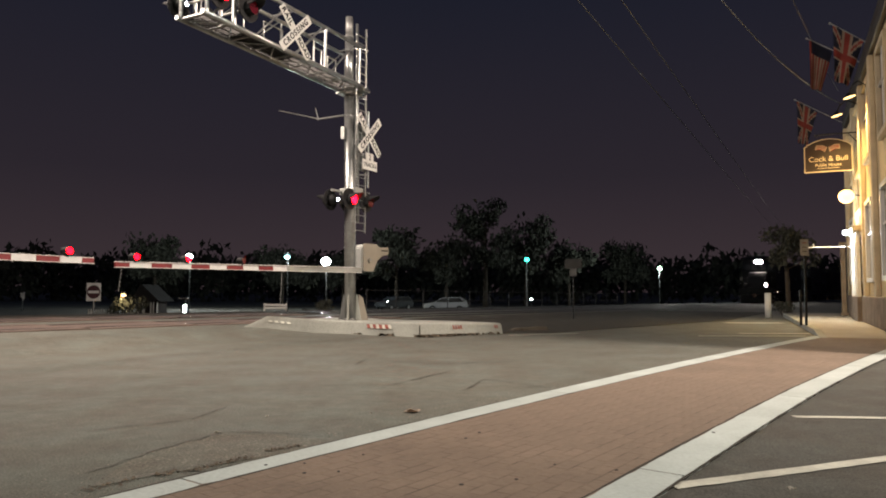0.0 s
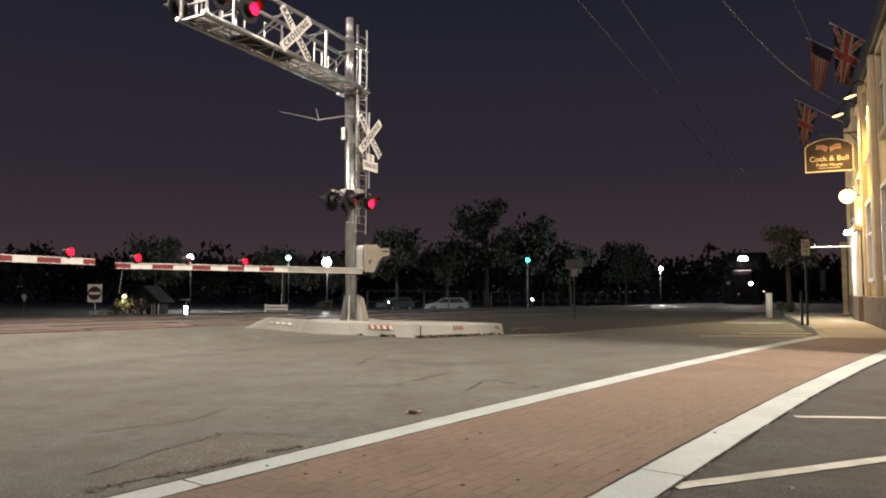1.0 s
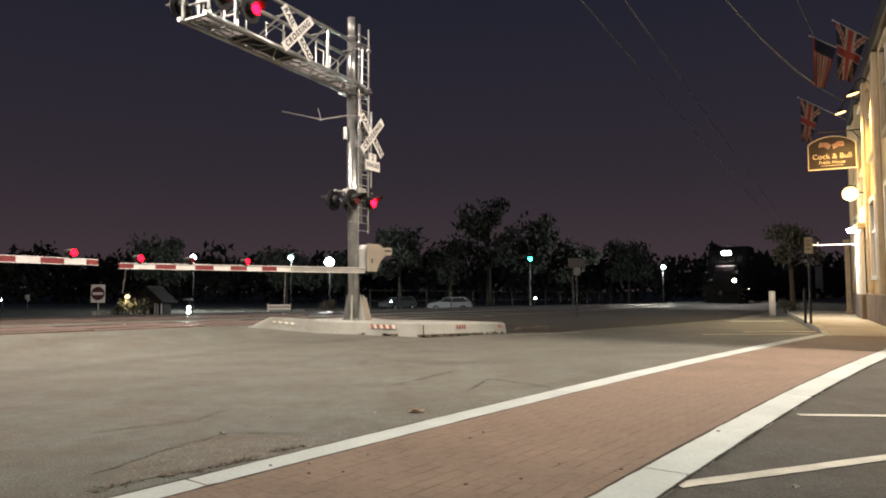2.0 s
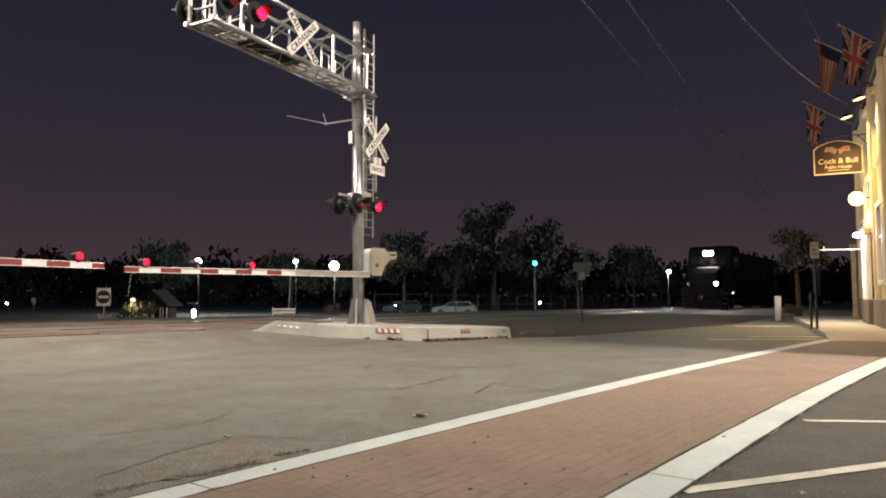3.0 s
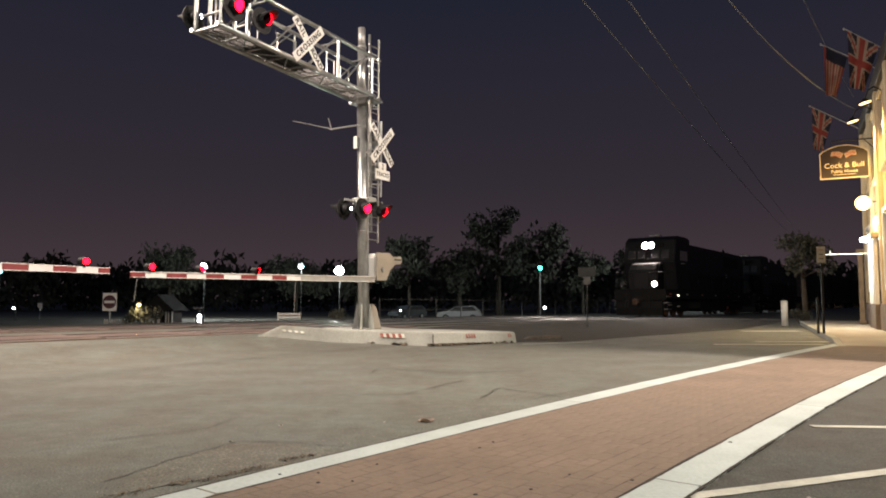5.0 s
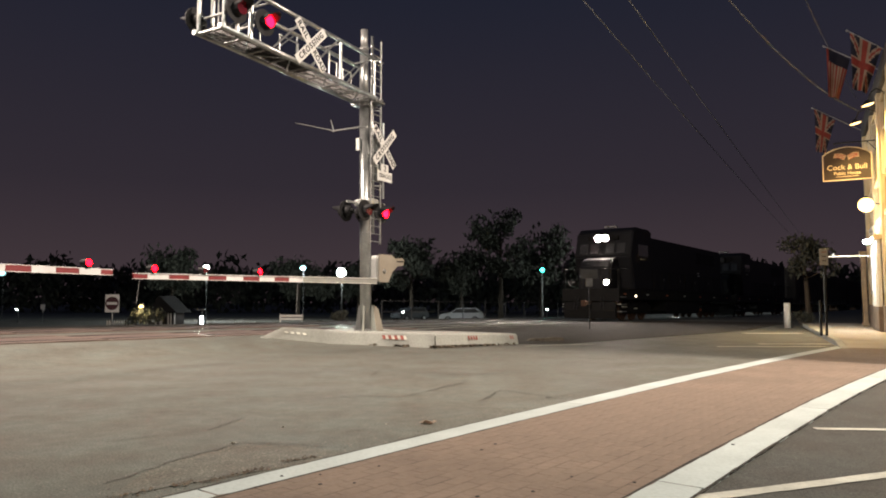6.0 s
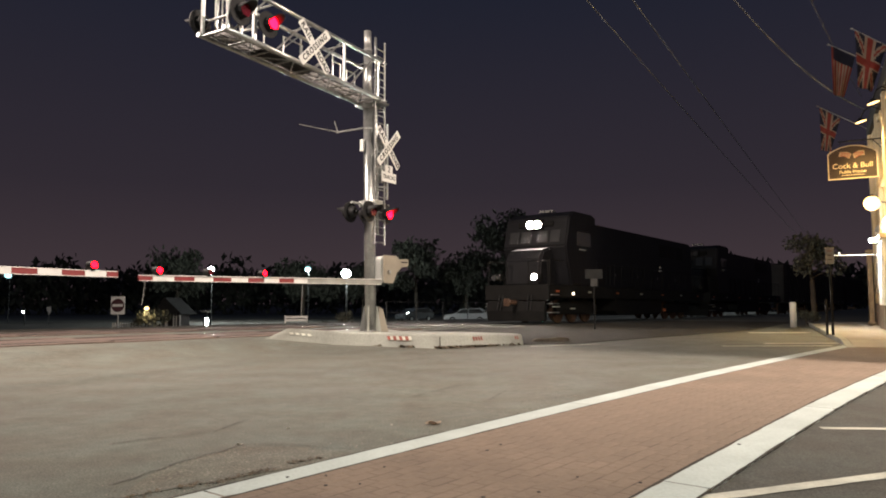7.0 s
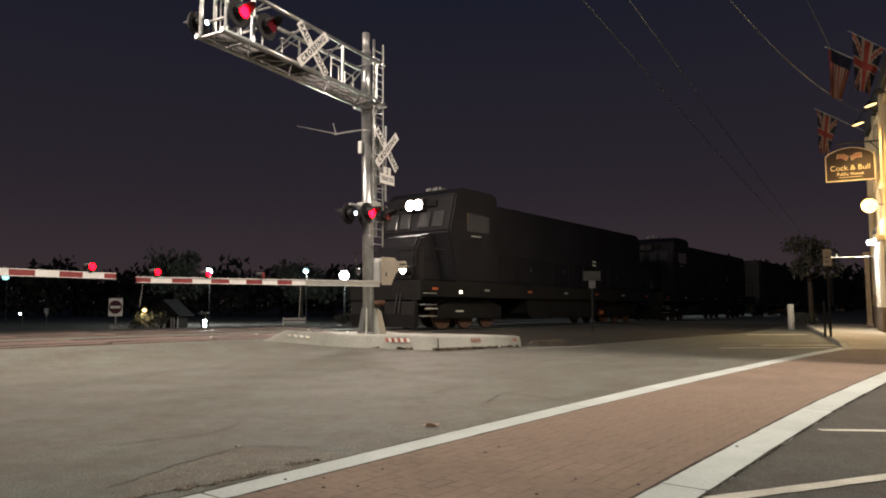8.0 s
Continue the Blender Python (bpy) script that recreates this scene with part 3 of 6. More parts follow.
def build_mast():
    mast = thing("crossing_signal_mast", MAST_FRAME, "galvanised railroad crossing mast with cantilever, lights and signs", "crossing signal")
    bm = B()
    rod(bm, (0, 0, FOOT), (0, 0, 5.32), 0.134, 0.126, 28)
    rod(bm, (0, 0, 5.32), (0, 0, 6.72), 0.108, 0.104, 24)
    for z, r in ((FOOT + 0.03, 0.15), (2.2, 0.137), (4.75, 0.132), (5.28, 0.15)):
        rod(bm, (0, 0, z), (0, 0, z + 0.03), r, sides=28)
    LEAN = Matrix.Rotation(radians(0.75), 4, Vector((-0.877, -0.48, 0)))
    part("pole", bm, GALV, mast, "tall galvanised steel tube", True).matrix_basis = LEAN
    bm = B()
    rod(bm, (0, 0, 6.72), (0, 0, 7.2), 0.09, 0.088, 20)
    rod(bm, (0, 0, 6.7), (0, 0, 6.74), 0.115, sides=20)
    part("pole_cap", bm, DULL_STEEL, mast, "dull narrow tube on top", True).matrix_basis = LEAN
    # thin conduit that climbs beside the pole
    bm = B()
    rod(bm, (0.06, -0.19, 2.2), (0.06, -0.19, 7.02), 0.032, sides=12)
    part("conduit", bm, GALV, mast, "thin steel conduit", True).matrix_basis = LEAN
    # foot: cover plates leaning on the pole
    for a in (20, 110, 200, 290):
        bm = B()
        prism(bm, [(0.13, 0), (0.27, 0), (0.26, 0.06), (0.17, 0.62), (0.14, 0.62)], 0.02, pose(0, 0, FOOT, 0, 0, a))
        part("foot_plate", bm, GALV if a < 180 else CONCRETE, mast)
    bm = B()
    box(bm, (0, 0, FOOT + 0.012), (0.46, 0.46, 0.03), 0.006)
    part("base_plate", bm, DULL_STEEL, mast)
    bm = B()
    prism(bm, [(0.0, 0), (0.26, 0), (0.12, 0.54), (0.02, 0.62)], 0.06, pose(0.1, -0.14, FOOT, 0, 0, -35))
    part("foot_cover", bm, TAN_CASE, mast, "tan cover at the foot")

    for dx in (-0.18, 0.18):
        for dy in (-0.18, 0.18):
            bm = B()
            rod(bm, (dx, dy, FOOT + 0.02), (dx, dy, FOOT + 0.07), 0.02, sides=6)
            part("bolt", bm, DULL_STEEL, mast)

    # cantilever: four chords, posts, braces and a grating walkway, all rising a little to the outer end
    L0, L1, W = -0.1, -4.95, 0.33
    zl, zu = 5.83 - MAST_BASE, 6.76 - MAST_BASE
    rise = pose(0, -0.02, zl, 0, 1.1, 0) @ pose(0, 0, -zl)

    def truss(name, bm, material, label="", round_=False):
        ob = part(name, bm, material, mast, label, round_)
        ob.matrix_basis = rise
        return ob

    for y in (-W, W):
        for z, r in ((zl, 0.047), (zu, 0.042)):
            bm = B()
            rod(bm, (L0 if y < 0 else 0.25, y, z), (L1 if z == zl else L1 + 0.1, y, z), r, sides=14)
            truss("chord", bm, GALV, "galvanised tube chord", True)
    # near side: long slanted braces and two stout posts; far side: thin uprights
    for lower, upper in ((-1.3, -0.42), (-2.5, -1.58), (-3.65, -2.75), (-4.75, -3.9)):
        bm = B()
        rod(bm, (lower, -W, zl), (upper, -W, zu), 0.02, sides=8)
        truss("brace", bm, GALV)
    for x, r in ((-0.2, 0.024), (-1.5, 0.032), (-4.2, 0.045)):
        bm = B()
        rod(bm, (x, -W, zl), (x, -W, zu), r, sides=10)
        truss("upright", bm, GALV)
    for i, x in enumerate((0.1, -1.1, -2.2, -3.3, -4.4)):
        bm = B()
        rod(bm, (x, W, zl), (x, W, zu), 0.018, sides=8)
        truss("upright", bm, GALV)
        if i:
            bm = B()
            rod(bm, (x, W, zl), (x + 1.05, W, zu), 0.014, sides=8)
            truss("brace", bm, GALV)
    for i in range(9):
        x = L0 - 0.1 + (L1 - L0 + 0.2) * i / 8
        bm = B()
        rod(bm, (x, -W, zl), (x, W, zl), 0.024, sides=8)
        truss("cross_tie", bm, GALV)
        if i % 2 == 0:
            bm = B()
            rod(bm, (x, -W, zu), (x, W, zu), 0.02, sides=8)
            truss("cross_tie", bm, GALV)
        if i < 8:
            bm = B()
            rod(bm, (x, -W if i % 2 else W, zl - 0.01), (x + (L1 - L0 + 0.2) / 8, W if i % 2 else -W, zl - 0.01), 0.014, sides=6)
            truss("floor_brace", bm, GALV)
    for i in range(64):
        x = L0 - 0.2 + (L1 - L0 + 0.25) * i / 64
        bm = B()
        box(bm, (x, 0, zl + 0.036), (0.022, 2 * W - 0.09, 0.03))
        truss("grating_bar", bm, GRATING)
    for y in (-0.18, 0.0, 0.18):
        bm = B()
        box(bm, ((L0 + L1) / 2 - 0.1, y, zl + 0.012), (L0 - L1 - 0.4, 0.012, 0.018))
        truss("grating_bearer", bm, GRATING)
    # an added dark plate stands for shade on the middle of the walkway
    bm = B()
    box(bm, (-3.05, 0, zl + 0.056), (1.5, 2 * W - 0.1, 0.006))
    truss("walkway_shade", bm, GRATING, "dark plate added for the unlit part of the grating")
    # stout posts at the outer end
    for y in (-W, W):
        for x in (L1 + 0.42, L1 + 0.1):
            bm = B()
            rod(bm, (x, y, zl), (x, y, zu + 0.5), 0.04, sides=12)
            truss("end_post", bm, GALV)
    # low hoops along the walkway
    for x, wd, h in ((-1.63, 0.27, 0.5), (-1.13, 0.3, 0.44), (-3.18, 0.54, 0.5)):
        bm = B()
        for q in (0, wd):
            rod(bm, (x + q, -0.1, zl + 0.05), (x + q, -0.1, zl + h), 0.016, sides=8)
        rod(bm, (x - 0.012, -0.1, zl + h), (x + wd + 0.012, -0.1, zl + h), 0.014, sides=8)
        truss("cage_bar", bm, GALV)
    # saddle that clamps the cantilever
    bm = B()
    box(bm, (0.02, 0, zl - 0.06), (0.36, 2 * W + 0.1, 0.05), 0.008)
    box(bm, (0, 0, zl - 0.1), (0.34, 0.3, 0.1), 0.008)
    part("saddle", bm, GALV, mast)
    for z in (zl, zu):
        bm = B()
        box(bm, (0.06, -0.36, z), (0.12, 0.05, 0.035), 0.006)
        part("clamp", bm, GALV, mast)

    # lights on the cantilever: a pair each way
    zs = zl + 0.43
    for x, ph in ((-4.02, 1), (-4.72, 0)):
        signal_head(mast, face(x, -W - 0.2, zs, 0), ph)
        signal_head(mast, face(x, W + 0.2, zs, 180), ph, lit=False)
        bm = B()
        rod(bm, (x, -W - 0.1, zs), (x, W + 0.1, zs), 0.025, sides=10)
        part("head_bracket", bm, DULL_STEEL, mast)
    # crossbuck on the cantilever
    crossbuck(mast, face(-2.57, -W - 0.09, zl + 0.48, 0))

    # ladder on the street side of the pole, with close rungs
    ly = -0.25
    for q in (-0.2, 0.2):
        bm = B()
        rod(bm, (q, ly, 1.95), (q, ly, 6.92 if q > 0 else 5.9), 0.022, sides=8)
        part("ladder_stile", bm, GALV, mast)
    for i in range(27):
        bm = B()
        rod(bm, (-0.2, ly, 2.0 + i * 0.18), (0.2, ly, 2.0 + i * 0.18), 0.012, sides=8)
        part("rung", bm, GALV, mast)
    for z in (2.6, 4.1, 5.2):
        bm = B()
        for q in (-0.2, 0.2):
            rod(bm, (q, ly, z), (q * 0.3, -0.1, z), 0.014, sides=6)
        part("ladder_bracket", bm, GALV, mast)
    # crossbuck and track count on the pole
    crossbuck(mast, face(0.2, -0.37, 4.3, 0))
    bm = B()
    box(bm, (0, 0, 0.17), (0.3, 0.006, 0.2), 0.002)
    box(bm, (0, 0, -0.02), (0.6, 0.006, 0.24), 0.002)
    tab = part("track_count_sign", bm, SIGN_WHITE, mast, "white sign with black lettering")
    tab.matrix_basis = face(0.22, -0.37, 3.6, 0)
    words("lettering", "2", 0.2, BLACK, tab, pose(0, -0.006, 0.165, 90, 0, 0), label="black figure")
    words("lettering", "TRACKS", 0.14, BLACK, tab, pose(0, -0.006, -0.02, 90, 0, 0), label="black letters")
    bm = B()
    rod(bm, (0.25, -0.3, 3.05), (0.25, -0.3, 4.9), 0.025, sides=10)
    for z in (3.35, 4.5):
        rod(bm, (0.25, -0.3, z), (0, -0.1, z), 0.02, sides=8)
    part("sign_bracket", bm, GALV, mast)
    # small boxes strapped to the pole
    for x, y, z, sx, sy, sz in ((-0.2, 0.12, 4.34, 0.06, 0.1, 0.3), (0.17, -0.15, 4.36, 0.1, 0.12, 0.32), (0.17, -0.15, 3.68, 0.1, 0.12, 0.42)):
        bm = B()
        box(bm, (x, y, z), (sx, sy, sz), 0.01)
        part("junction_box", bm, ALU_BOX, mast)
    # thin whip and bracket that reach out to the road side
    bm = B()
    rod(bm, (0, 0.1, 4.82), (-0.45, 0.72, 4.68), 0.025, 0.02, sides=8)
    rod(bm, (-0.42, 0.68, 4.66), (-0.5, 0.72, 4.95), 0.012, sides=8)
    rod(bm, (-0.45, 0.72, 4.7), (-1.0, 1.4, 4.85), 0.016, 0.01, sides=8)
    part("antenna_bracket", bm, DULL_STEEL, mast)
    # lights on the pole
    zs = 2.72
    bm = B()
    rod(bm, (0.5, -0.16, zs + 0.22), (-0.5, -0.16, zs + 0.22), 0.03, sides=10)
    rod(bm, (0.5, 0.2, zs + 0.22), (-0.5, 0.2, zs + 0.22), 0.03, sides=10)
    box(bm, (0, 0, zs + 0.22), (0.3, 0.5, 0.16), 0.02)
    part("head_bracket", bm, ALU_BOX, mast)
    for x, ph in ((-0.42, 0), (0.24, 1)):
        signal_head(mast, face(x, -0.25, zs - 0.02, 0), ph)
        signal_head(mast, face(x, 0.3, zs, 180), ph, lit=False)
    # gate machine
    bm = B()
    prism(bm, [(-0.2, -0.3), (0.14, -0.3), (0.2, -0.1), (0.2, 0.28), (-0.14, 0.32), (-0.2, 0.24)], 0.3, pose(0.2, -0.16, 1.36))
    bmesh.ops.bevel(bm, geom=bm.edges[:], offset=0.02, segments=2, affect="EDGES")
    gm = part("gate_machine", bm, ALU_BOX, mast, "grey gate motor case")
    bm = B()
    box(bm, (0.2, -0.322, 1.36), (0.26, 0.02, 0.4), 0.008)
    part("cover", bm, ALU_BOX, gm)
    for z in (1.22, 1.5):
        bm = B()
        box(bm, (0.32, -0.34, z), (0.03, 0.02, 0.05), 0.004)
        part("latch", bm, DULL_STEEL, gm)
    bm = B()
    rod(bm, (0.2, -0.42, 1.3), (0.2, -0.05, 1.3), 0.05, sides=14)
    part("shaft", bm, DULL_STEEL, gm)
    bm = B()
    prism(bm, [(-0.1, -0.36), (0.2, -0.36), (0.34, -0.1), (0.5, 0.03), (0.68, 0.05), (0.72, 0.1), (0.72, 0.2), (0.68, 0.24), (0.42, 0.22), (0.3, 0.3), (-0.1, 0.3)], 0.03,
          pose(0.14, -0.36, 1.4, 0, 0, -12))
    cwa = part("counterweight_arm", bm, TAN_CASE, mast, "tan counterweight bracket")
    bm = B()
    box(bm, (0.7, -0.497, 1.55), (0.22, 0.014, 0.03), 0.003, pose(0, 0, 0, 0, 0, -12))
    part("slot", bm, BLACK, cwa)
    return mast


def thing_part(name, parent, m, label):
    ob = new(name, bpy.data.meshes.new(name))
    ob.parent, ob.matrix_basis = parent, m
    return tagged(ob, label)


def build_gate(m, length, lamps, name_label, mirror=1, step=0.405, tip=0.25):
    """A gate arm along local x from its pivot at the origin."""
    gate = thing("railroad_gate", m, name_label, "crossing gate", "gate arms")
    x, i = length, 1
    while x > 0.01:
        ln = min(tip if i == 1 else step, x)
        x -= ln
        h = 0.135 - 0.04 * (x + ln / 2) / length - (0.02 if i == 1 else 0)
        bm = B()
        box(bm, (x + ln / 2, 0, 0), (ln - 0.002, 0.035, h), 0.004)
        if x < 2.2:
            part("arm_panel", bm, ALU_BOX, gate, "plain grey panel")
        else:
            part("arm_panel", bm, ARM_RED if i % 2 else ARM_WHITE, gate, "red reflective panel" if i % 2 else "white reflective panel")
        i += 1
    for z in (0.5, -0.5):
        bm = B()
        for k in range(12):
            x0, x1 = length * k / 12, length * (k + 1) / 12
            z0, z1 = z * (0.135 - 0.04 * k / 12 - 0.012), z * (0.135 - 0.04 * (k + 1) / 12 - 0.012)
            rod(bm, (x0, -0.018, z0), (x1, -0.018, z1), 0.006, sides=6, caps=False)
            rod(bm, (x0, 0.018, z0), (x1, 0.018, z1), 0.006, sides=6, caps=False)
        part("edge_trim", bm, ARM_WHITE, gate)
    bm = B()
    box(bm, (length / 2, 0.024, 0.035), (length * 0.98, 0.012, 0.012))
    part("wire_duct", bm, DULL_STEEL, gate)
    for x, lit, ph in lamps:
        lm = thing_part("gate_lamp", gate, pose(x, 0, 0.125), "small red lamp on the arm")
        lm_bm = B()
        box(lm_bm, (0, 0, -0.065), (0.05, 0.05, 0.05), 0.006)
        for r_ in (0.051, 0.056):
            rod(lm_bm, (0, -0.07, 0), (0, 0.07, 0), r_, sides=20, caps=False)
        rod(lm_bm, (0, 0.066 * mirror, 0), (0, 0.072 * mirror, 0), 0.054, sides=20)
        lm.data = mesh_of("gate_lamp", lm_bm, BLACK)
        bm = B()
        rod(bm, (0, -0.008, 0), (0, 0.0, 0), 0.0495, sides=20, index=0)
        rod(bm, (0, 0.0, 0), (0, 0.008, 0), 0.0495, sides=20, index=1)
        lens = new("lamp_lens", mesh_of("lamp_lens", bm, [GATE_RED, RED_DARK]))
        lens.parent = lm
        lens.matrix_basis = pose(0, -0.064, 0) if mirror > 0 else pose(0, 0.064, 0, 0, 0, 180)
        if ph is not None:
            FLASHERS.append((lens, ph))
    for x in (length - 0.12, length * 0.42) if mirror < 0 else (length * 0.42,):
        bm = B()
        rod(bm, (x, 0, -0.05), (x + 0.05, 0, -0.42 if x > length / 2 else -0.75), 0.005, sides=6)
        part("drop_rod", bm, DULL_STEEL, gate)
    return gate


build_mast()
GATE_AT = Vector((-2.17, 16.5)) + AN * 0.3
build_gate(pose(GATE_AT.x, GATE_AT.y, 1.48, 0, -0.75, ARM_TURN + 180) @ pose(0, 0, 0, 0, 0, 180), 6.49, ((6.15, True, None), (5.13, True, 0), (3.84, True, 1)),
           "lowered railroad gate arm with red and white stripes", -1)
P2 = GATE_AT + AD * 13.6
build_gate(pose(P2.x, P2.y, 1.46, 0, 0.2, ARM_TURN + 180), 6.75, ((6.33, True, None), (3.6, True, 1)),
           "lowered gate arm of the opposite lane, striped red and white", 1, 0.34, 0.19)


def build_gate_post():
    post = thing("gate_post", pose(P2.x, P2.y, gz(*P2), 0, 0, ARM_TURN), "galvanised post with gate motor at the road edge", "crossing gate")
    bm = B()
    rod(bm, (0.4, 0.3, 0), (0.4, 0.3, 4.2), 0.07, sides=20)
    part("pole", bm, GALV, post)
    bm = B()
    box(bm, (0.2, 0.15, 1.25), (0.6, 0.4, 0.7), 0.03)
    part("gate_machine", bm, ALU_BOX, post)
    bm = B()
    box(bm, (0.3, 0.2, 0.45), (0.5, 0.5, 0.9), 0.02)
    part("pedestal", bm, CONCRETE, post)


build_gate_post()

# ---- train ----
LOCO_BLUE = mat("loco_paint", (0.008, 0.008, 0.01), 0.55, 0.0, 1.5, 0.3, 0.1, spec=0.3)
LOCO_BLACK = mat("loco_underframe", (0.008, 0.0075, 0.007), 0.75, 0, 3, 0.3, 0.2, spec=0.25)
WAGON = mat("wagon_paint", (0.035, 0.024, 0.02), 0.7, 0, 1.2, 0.35, 0.2)
LOCO_ORANGE = mat("loco_orange", (0.5, 0.13, 0.04), 0.5, 0, 4, 0.3, 0.05)
RUBBER_HOSE = mat("hose_rubber", (0.015, 0.015, 0.015), 0.8, 0, 8, 0.2, 0.1)
GLASS = glass("dark_glass")


def hull(bm, outline, width, m=None):
    """A side outline in x, z over a width in y."""
    return prism(bm, outline, width, m)


def truck(parent, x, name="wheel_truck"):
    bm = B()
    for y in (-1.0, 1.0):
        prism(bm, [(-1.9, 0.35), (1.9, 0.35), (1.9, 0.75), (1.2, 0.95), (-1.2, 0.95), (-1.9, 0.75)], 0.16, pose(x, y, 0))
    fr = part(name, bm, LOCO_BLACK, parent, "dark steel wheel truck")
    for dx in (-1.3, 0, 1.3):
        bm = B()
        for y in (-0.76, 0.76):
            rod(bm, (x + dx, y - 0.06, 0.5), (x + dx, y + 0.06, 0.5), 0.5, sides=24)
        rod(bm, (x + dx, -0.8, 0.5), (x + dx, 0.8, 0.5), 0.09)
        part("wheel_set", bm, RUST, fr)


DITCH = []


def build_loco(m, label, lights):
    """A hood unit; its front is at the origin and it runs back along -x."""
    loco = thing("locomotive", m, label, "locomotive", "train")
    bm = B()
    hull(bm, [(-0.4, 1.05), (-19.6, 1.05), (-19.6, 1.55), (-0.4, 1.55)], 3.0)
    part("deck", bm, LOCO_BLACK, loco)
    bm = B()
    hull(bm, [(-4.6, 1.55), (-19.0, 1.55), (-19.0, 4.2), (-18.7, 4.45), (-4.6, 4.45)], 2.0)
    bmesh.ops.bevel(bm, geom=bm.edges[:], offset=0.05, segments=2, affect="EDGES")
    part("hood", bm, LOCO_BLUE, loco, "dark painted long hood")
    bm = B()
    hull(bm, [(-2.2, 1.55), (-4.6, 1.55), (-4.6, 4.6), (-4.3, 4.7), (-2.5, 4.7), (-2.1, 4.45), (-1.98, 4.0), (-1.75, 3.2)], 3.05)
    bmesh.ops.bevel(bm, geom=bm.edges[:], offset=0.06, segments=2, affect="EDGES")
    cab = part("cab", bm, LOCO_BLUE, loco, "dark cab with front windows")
    for y in (-1.0, -0.42, 0.42, 1.0):
        bm = B()
        box(bm, (-1.84, y, 3.62), (0.03, 0.46, 0.56), 0.02, pose(0, 0, 0, 0, -16, 0))
        part("cab_window", bm, GLASS, cab)
    for y in (-1.53, 1.53):
        bm = B()
        box(bm, (-3.4, y, 3.55), (1.3, 0.03, 0.6), 0.02)
        part("cab_window", bm, GLASS, cab)
    bm = B()
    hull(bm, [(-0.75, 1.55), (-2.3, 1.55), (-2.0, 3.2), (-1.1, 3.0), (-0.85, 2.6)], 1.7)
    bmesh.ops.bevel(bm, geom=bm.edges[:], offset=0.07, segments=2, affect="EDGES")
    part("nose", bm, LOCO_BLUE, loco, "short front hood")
    bm = B()
    box(bm, (-0.36, 0, 1.25), (0.1, 3.0, 0.62), 0.02)
    prism(bm, [(-0.1, 0.12), (0.05, 0.1), (0.12, 0.5), (0.02, 0.9), (-0.1, 0.9)], 2.7, pose(-0.3, 0, 0))
    part("pilot", bm, LOCO_BLACK, loco, "black snow plough")
    bm = B()
    rod(bm, (-0.3, 0, 0.85), (0.35, 0, 0.85), 0.09, sides=12)
    box(bm, (0.38, 0, 0.85), (0.18, 0.22, 0.3), 0.03)
    part("coupler", bm, RUST, loco)
    # doors, louvres and grilles along the hood
    for y in (-1.006, 1.006):
        for k in range(14):
            bm = B()
            box(bm, (-5.3 - 0.92 * k, y, 2.2), (0.8, 0.02, 1.05), 0.008)
            hd = part("hood_door", bm, LOCO_BLUE, loco)
            if k % 3 == 0:
                bm = B()
                box(bm, (-5.0 - 0.92 * k, y * 1.014, 2.2), (0.03, 0.02, 0.14), 0.004)
                part("door_latch", bm, DULL_STEEL, hd)
        for k in range(3):
            bm = B()
            for q in range(6):
                box(bm, (-14.2 - 1.3 * k, y, 3.45 + 0.12 * q), (1.1, 0.03, 0.06))
            part("radiator_grille", bm, LOCO_BLACK, loco)
    for y in (-0.62, 0.62):
        bm = B()
        box(bm, (-1.98, y, 4.18), (0.14, 0.42, 0.22), 0.02)
        part("number_board", bm, LOCO_BLACK, loco)
    for sd in (-1, 1):
        bm = B()
        rod(bm, (-0.45, sd * 1.4, 2.5), (-0.45, sd * 0.5, 2.5), 0.02, sides=8)
        for q in (1.4, 0.5):
            rod(bm, (-0.45, sd * q, 1.5), (-0.45, sd * q, 2.5), 0.02, sides=8)
        part("front_rail", bm, LOCO_BLACK, loco)
    for q in (-0.75, -0.6, 0.6, 0.75):
        bm = B()
        rod(bm, (-0.28, q, 1.15), (-0.12, q * 1.05, 0.55), 0.025, sides=8)
        part("air_hose", bm, RUBBER_HOSE, loco)
    # headlights over the cab windows
    bm = B()
    box(bm, (-1.96, 0, 4.15), (0.34, 0.78, 0.4), 0.03)
    hb = part("headlight_case", bm, LOCO_BLACK, loco)
    for y in (-0.18, 0.18):
        bm = B()
        rod(bm, (-1.81, y, 4.15), (-1.782, y, 4.15), 0.16, sides=24)
        part("headlight", bm, HEAD_GLOW if lights else GLASS, hb, "lit headlight" if lights else "")
    # ditch lights on the deck
    for y, ph in ((-0.95, 0), (0.95, 1)):
        bm = B()
        box(bm, (-0.5, y, 1.86), (0.26, 0.32, 0.3), 0.04)
        db = part("ditch_light_case", bm, LOCO_BLACK, loco)
        bm = B()
        for r_ in (0.12, 0.13):
            rod(bm, (-0.38, y, 1.86), (-0.13, y, 1.86), r_, sides=24, caps=False)
        part("lamp_ring", bm, LOCO_BLACK, db)
        bm = B()
        rod(bm, (0.0, 0, 0), (0.01, 0, 0), 0.1175, sides=24, index=0)
        rod(bm, (-0.01, 0, 0), (0.0, 0, 0), 0.1175, sides=24, index=1)
        ln = new("ditch_light", mesh_of("ditch_light", bm, [DITCH_GLOW if lights else GLASS, GLASS]))
        ln.parent = db
        ln.matrix_basis = pose(-0.15, y, 1.86)
        if lights:
            DITCH.append((ln, ph))
